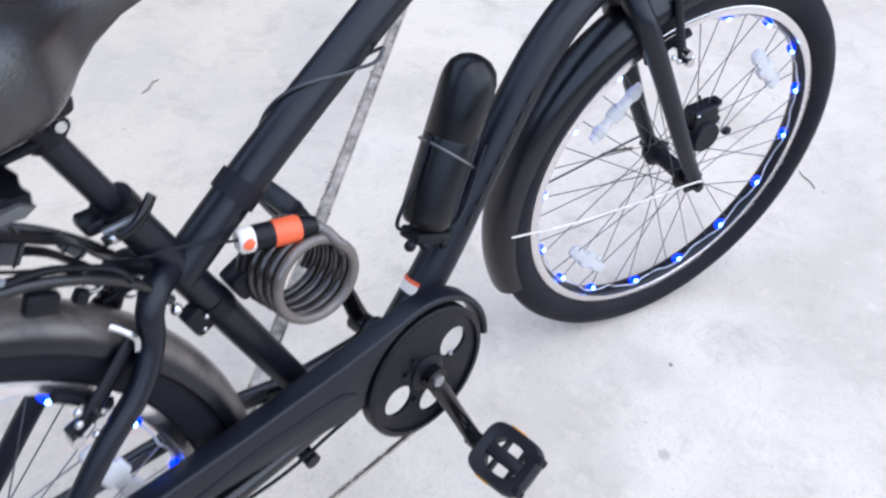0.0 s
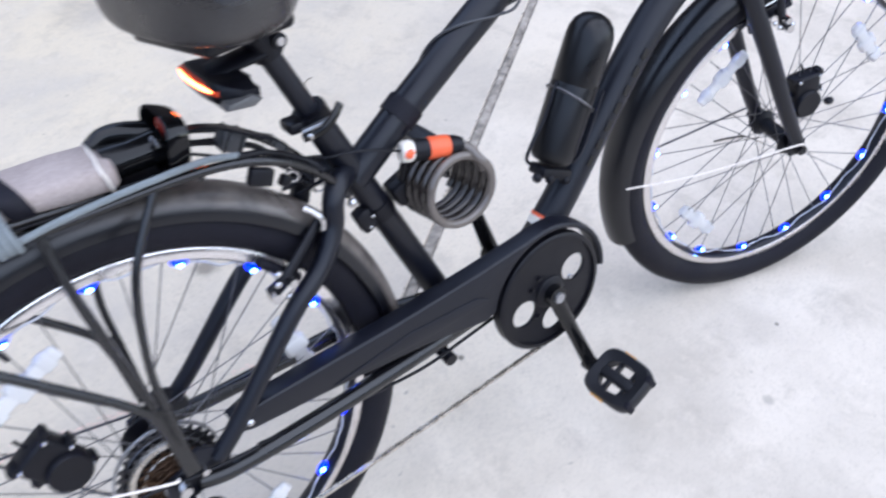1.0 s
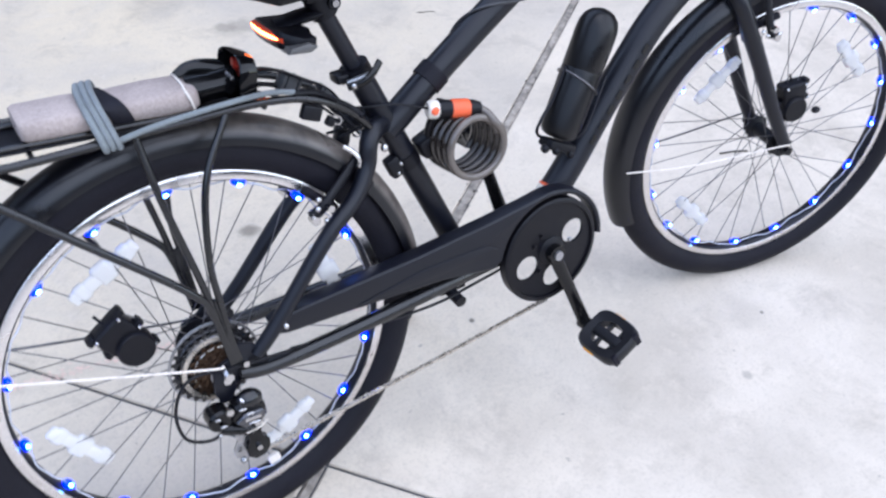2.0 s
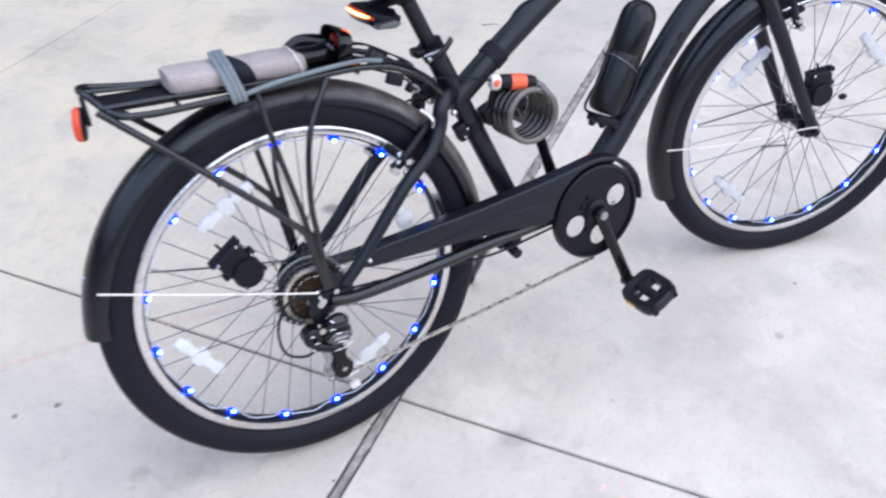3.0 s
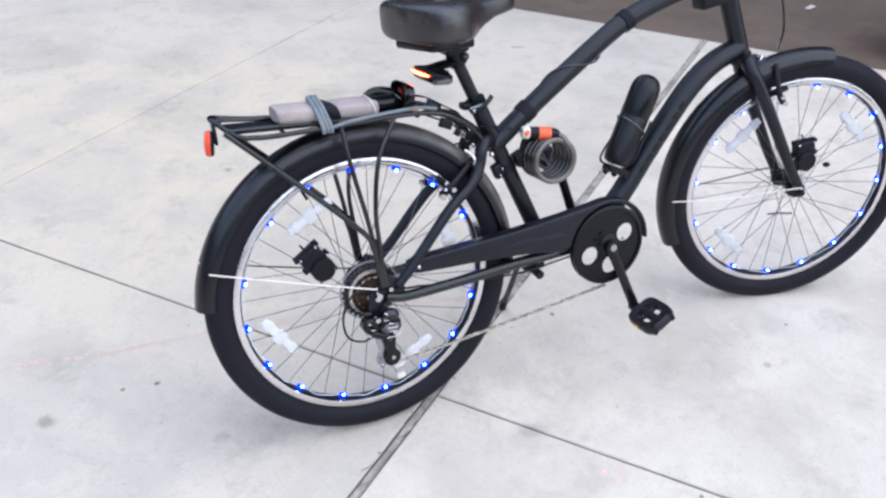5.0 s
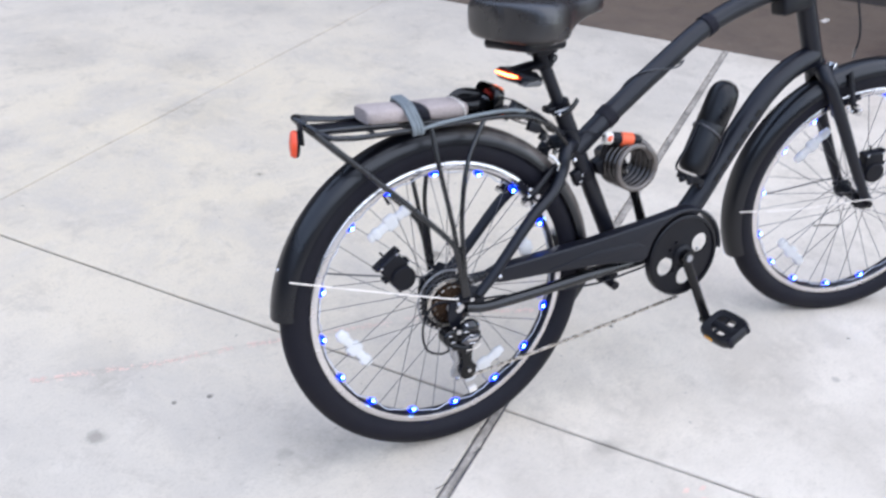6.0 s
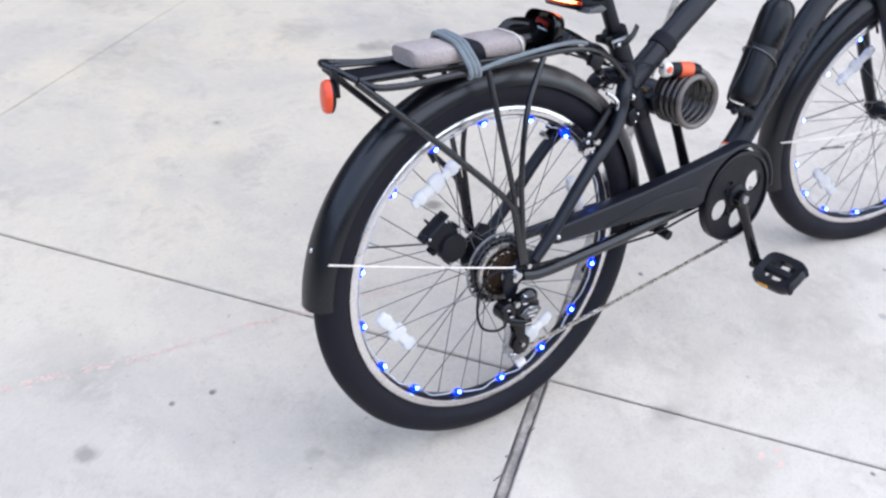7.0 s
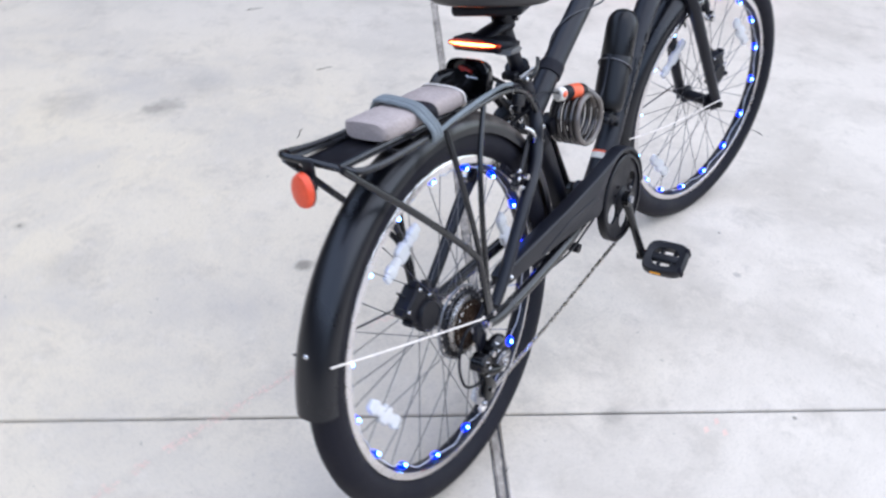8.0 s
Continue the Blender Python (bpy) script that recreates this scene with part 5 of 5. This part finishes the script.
part("cord_run", Geo().tube(smooth([(-0.0600, -0.062, 0.7050), (-0.0160, -0.0630, 0.7115), (0.0310, -0.062, 0.7140), (0.0890, -0.061, 0.7150), (0.1380, -0.059, 0.7130), (0.172, -0.0555, 0.7040)]), 0.0036, 10), CORD, cord)
part("cord_hook", Geo().tube(smooth([(0.170, -0.0560, 0.7030), (0.205, -0.046, 0.690), (0.245, -0.034, 0.662), (0.262, -0.035, 0.648), (0.268, -0.045, 0.640)]), 0.004, 8), PLASTIC, cord)

# webbing straps with buckles between the tool and the seat tube
straps = thing("webbing_strap", "black webbing strap with plastic buckles tied to the seat tube", "strap", BIKE)


def webbing(pts, wide, thick):
    """A flat band along the points, its width across the bicycle."""
    line = smooth(pts, 6)
    g = Geo()
    vs = []
    for i, q in enumerate(line):
        d = (line[min(i + 1, len(line) - 1)] - line[max(i - 1, 0)]).normalized()
        side = d.cross(Vector((0, 0, 1))).normalized()
        up = side.cross(d)
        vs += [q - side * wide + up * thick, q + side * wide + up * thick, q + side * wide - up * thick, q - side * wide - up * thick]
    g.add(vs, [(i * 4 + j, i * 4 + (j + 1) % 4, i * 4 + 4 + (j + 1) % 4, i * 4 + 4 + j) for i in range(len(line) - 1) for j in range(4)] + [(0, 1, 2, 3), tuple(len(vs) - 4 + j for j in range(4))])
    return g


part("webbing", webbing([(0.130, -0.004, 0.728), (0.160, -0.002, 0.722), (0.184, 0.0, 0.711), (0.217, 0.0, 0.690), (0.240, 0.0, 0.675), (0.257, 0.002, 0.650), (0.270, 0.004, 0.636), (0.290, 0.006, 0.628)], 0.0075, 0.0014), PLASTIC, straps)
part("webbing", webbing([(0.134, 0.020, 0.704), (0.165, 0.018, 0.694), (0.192, 0.016, 0.683), (0.222, 0.010, 0.668), (0.246, 0.006, 0.640), (0.262, 0.004, 0.618)], 0.0065, 0.0014), PLASTIC, straps)
part("strap_cord", Geo().tube(smooth([(0.132, 0.004, 0.700), (0.160, 0.003, 0.686), (0.191, 0.0, 0.670), (0.222, -0.004, 0.656), (0.245, -0.004, 0.634)]), 0.0020, 8), PLASTIC, straps)
for p, turn, size in (((0.192, 0.012, 0.690), 32, (0.028, 0.024, 0.026)), ((0.240, 0.004, 0.668), 52, (0.026, 0.020, 0.010))):
    buckle = part("buckle", Geo().box(size, Matrix.Translation(p) @ Matrix.Rotation(radians(turn), 4, "Y"), 0.003, 2), DARKGREY, straps, "dark grey plastic buckle")
    for dx in (-0.3, 0.3):
        part("buckle_rib", Geo().box((0.003, size[1] * 1.06, size[2] * 1.1), Matrix.Translation(p) @ Matrix.Rotation(radians(turn), 4, "Y") @ Matrix.Translation((dx * size[0], 0, 0)), 0.001, 1), PLASTIC, buckle)
part("rail_clip", Geo().box((0.028, 0.012, 0.020), Matrix.Translation((0.190, -0.056, 0.671)) @ Matrix.Rotation(radians(24), 4, "Y"), 0.003, 2), PLASTIC, straps, "black clip under the rack rail")
part("rail_clip", Geo().box((0.012, 0.012, 0.014), Matrix.Translation((0.226, -0.030, 0.640)) @ Matrix.Rotation(radians(38), 4, "Y"), 0.003, 2), PLASTIC, straps)
for k, (x, y, z) in enumerate(((0.243, -0.012, 0.631), (0.251, -0.006, 0.624), (0.260, -0.004, 0.617), (0.268, -0.004, 0.608), (0.275, -0.006, 0.600))):
    turn = Matrix.Translation((x, y, z)) @ Matrix.Rotation(radians(40), 4, "Y") @ Matrix.Rotation(radians(90 * (k % 2)), 4, "X")
    part("strap_ring", Geo().tube([turn @ Vector((0.0085 * math.cos(a), 0.0, 0.0058 * math.sin(a))) for a in (2 * math.pi * q / 20 for q in range(20))], 0.0017, 6, closed=True), CHROME if k % 2 == 0 else PLASTIC, straps, "small metal ring" if k % 2 == 0 else "")

top = FRONT @ Vector((*(lambda q: (q[0], -0.01, q[1]))(at(0.372, 103)),))
part("front_brake_cable", Geo().tube(smooth([top, top + Vector((0.012, 0.0, 0.06)), Vector((1.07, -0.03, 0.86)), Vector((1.0, -0.04, 0.97)), Vector((0.94, -0.03, 0.985))]), 0.0024, 8), PLASTIC, bicycle)
part("cable_ferrule", Geo().tube([top, top + Vector((0.004, 0, 0.022))], 0.0032, 8), CHROME, fork_part)

# ---- round about ----
scrap = thing("paper_scrap", "small pale paper scrap on brown pavement", "litter", Matrix.Translation((3.13, 1.83, 0.004)) @ pose(0, 0, 0, 0, 0, 20))
part("scrap_sheet", Geo().box((0.07, 0.028, 0.004), None, 0.0015, 1), WHITE, scrap)
bin_c = Vector((3.20, 0.945, 0))
bin_thing = thing("red_tub", "smooth red plastic tub standing on brown pavement", "tub", Matrix.Translation(bin_c) @ Matrix.Rotation(radians(-51.6), 4, "Z"))
levels = ((0.30, 0.135, 0.002), (0.325, 0.160, 0.006), (0.335, 0.170, 0.030), (0.345, 0.178, 0.150), (0.360, 0.190, 0.330), (0.356, 0.186, 0.332), (0.338, 0.170, 0.150), (0.325, 0.160, 0.034), (0.29, 0.125, 0.028))


def tub_row(hx, hy, z, n=40):
    return [(hx * math.copysign(abs(math.cos(a)) ** 0.35, math.cos(a)), hy * math.copysign(abs(math.sin(a)) ** 0.35, math.sin(a)), z) for a in (2 * math.pi * q / n for q in range(n))]


g = Geo().add([q for r in levels for q in tub_row(*r)], [(i * 40 + k, i * 40 + (k + 1) % 40, i * 40 + 40 + (k + 1) % 40, i * 40 + 40 + k) for i in range(len(levels) - 1) for k in range(40)] + [tuple(range(40)), tuple(range(320, 360))])
part("tub_body", g, REDBIN, bin_thing)
part("tub_rim", Geo().tube(tub_row(0.364, 0.194, 0.331), 0.009, 8, closed=True), REDBIN, bin_thing)

for x, y, turn in ((0.787, 1.108, 30), (1.775, -0.017, 70), (1.451, 1.935, -25), (1.204, 1.359, -20)):
    stalk = thing("dry_stalk", "thin dry grass stalk lying on concrete", "stalk", Matrix.Translation((x, y, 0.0015)) @ Matrix.Rotation(radians(turn), 4, "Z"), "dry stalks on the slabs")
    part("stalk_stem", Geo().tube(smooth([(-0.030, 0.002, 0), (-0.008, -0.002, 0.001), (0.012, 0.002, 0.001), (0.030, -0.004, 0)]), [0.0013, 0.0008], 5), TWIG, stalk)

twig = thing("twig", "short dry twig lying on concrete", "twig", Matrix.Translation((1.49, 0.314, 0.003)))
part("twig_stem", Geo().tube([(-0.035, 0.012, 0), (0.0, 0.0, 0.002), (0.04, -0.016, 0)], 0.0022, 6), TWIG, twig)

chalk = Geo()
random.seed(5)
run = smooth([(-0.80, 0.541, 0), (-0.69, 0.522, 0), (-0.526, 0.488, 0), (-0.318, 0.470, 0), (-0.10, 0.434, 0), (0.207, 0.385, 0), (0.367, 0.324, 0), (0.46, 0.30, 0)], 40)
for q in range(900):
    k = int(random.random() ** 1.1 * (len(run) - 1))
    if noise.noise((k * 0.09, 4, 0)) < -0.12:
        continue
    c = run[k] + Vector((random.uniform(-0.006, 0.006), random.gauss(0, 0.0055), 0.0006 + random.random() * 0.0003))
    a, w = random.uniform(0.002, 0.006), random.uniform(0.0008, 0.0022)
    chalk.add([c + Vector((-a, -w * 0.3 + a * 0.2, 0)), c + Vector((0, -w, 0)), c + Vector((a, -a * 0.2, 0)), c + Vector((0, w, 0))], [(0, 1, 2, 3)])
for x, y in ((0.391, -0.386), (0.411, -0.361), (0.375, -0.352)):
    chalk.add([(x - 0.012, y, 0.0007), (x, y - 0.006, 0.0007), (x + 0.011, y + 0.003, 0.0007), (x + 0.002, y + 0.008, 0.0007)], [(0, 1, 2, 3)])
tagged(part("chalk_mark", chalk, PINK, None, flat=True), "faint broken pink chalk line on concrete", "chalk mark", kind="stuff")
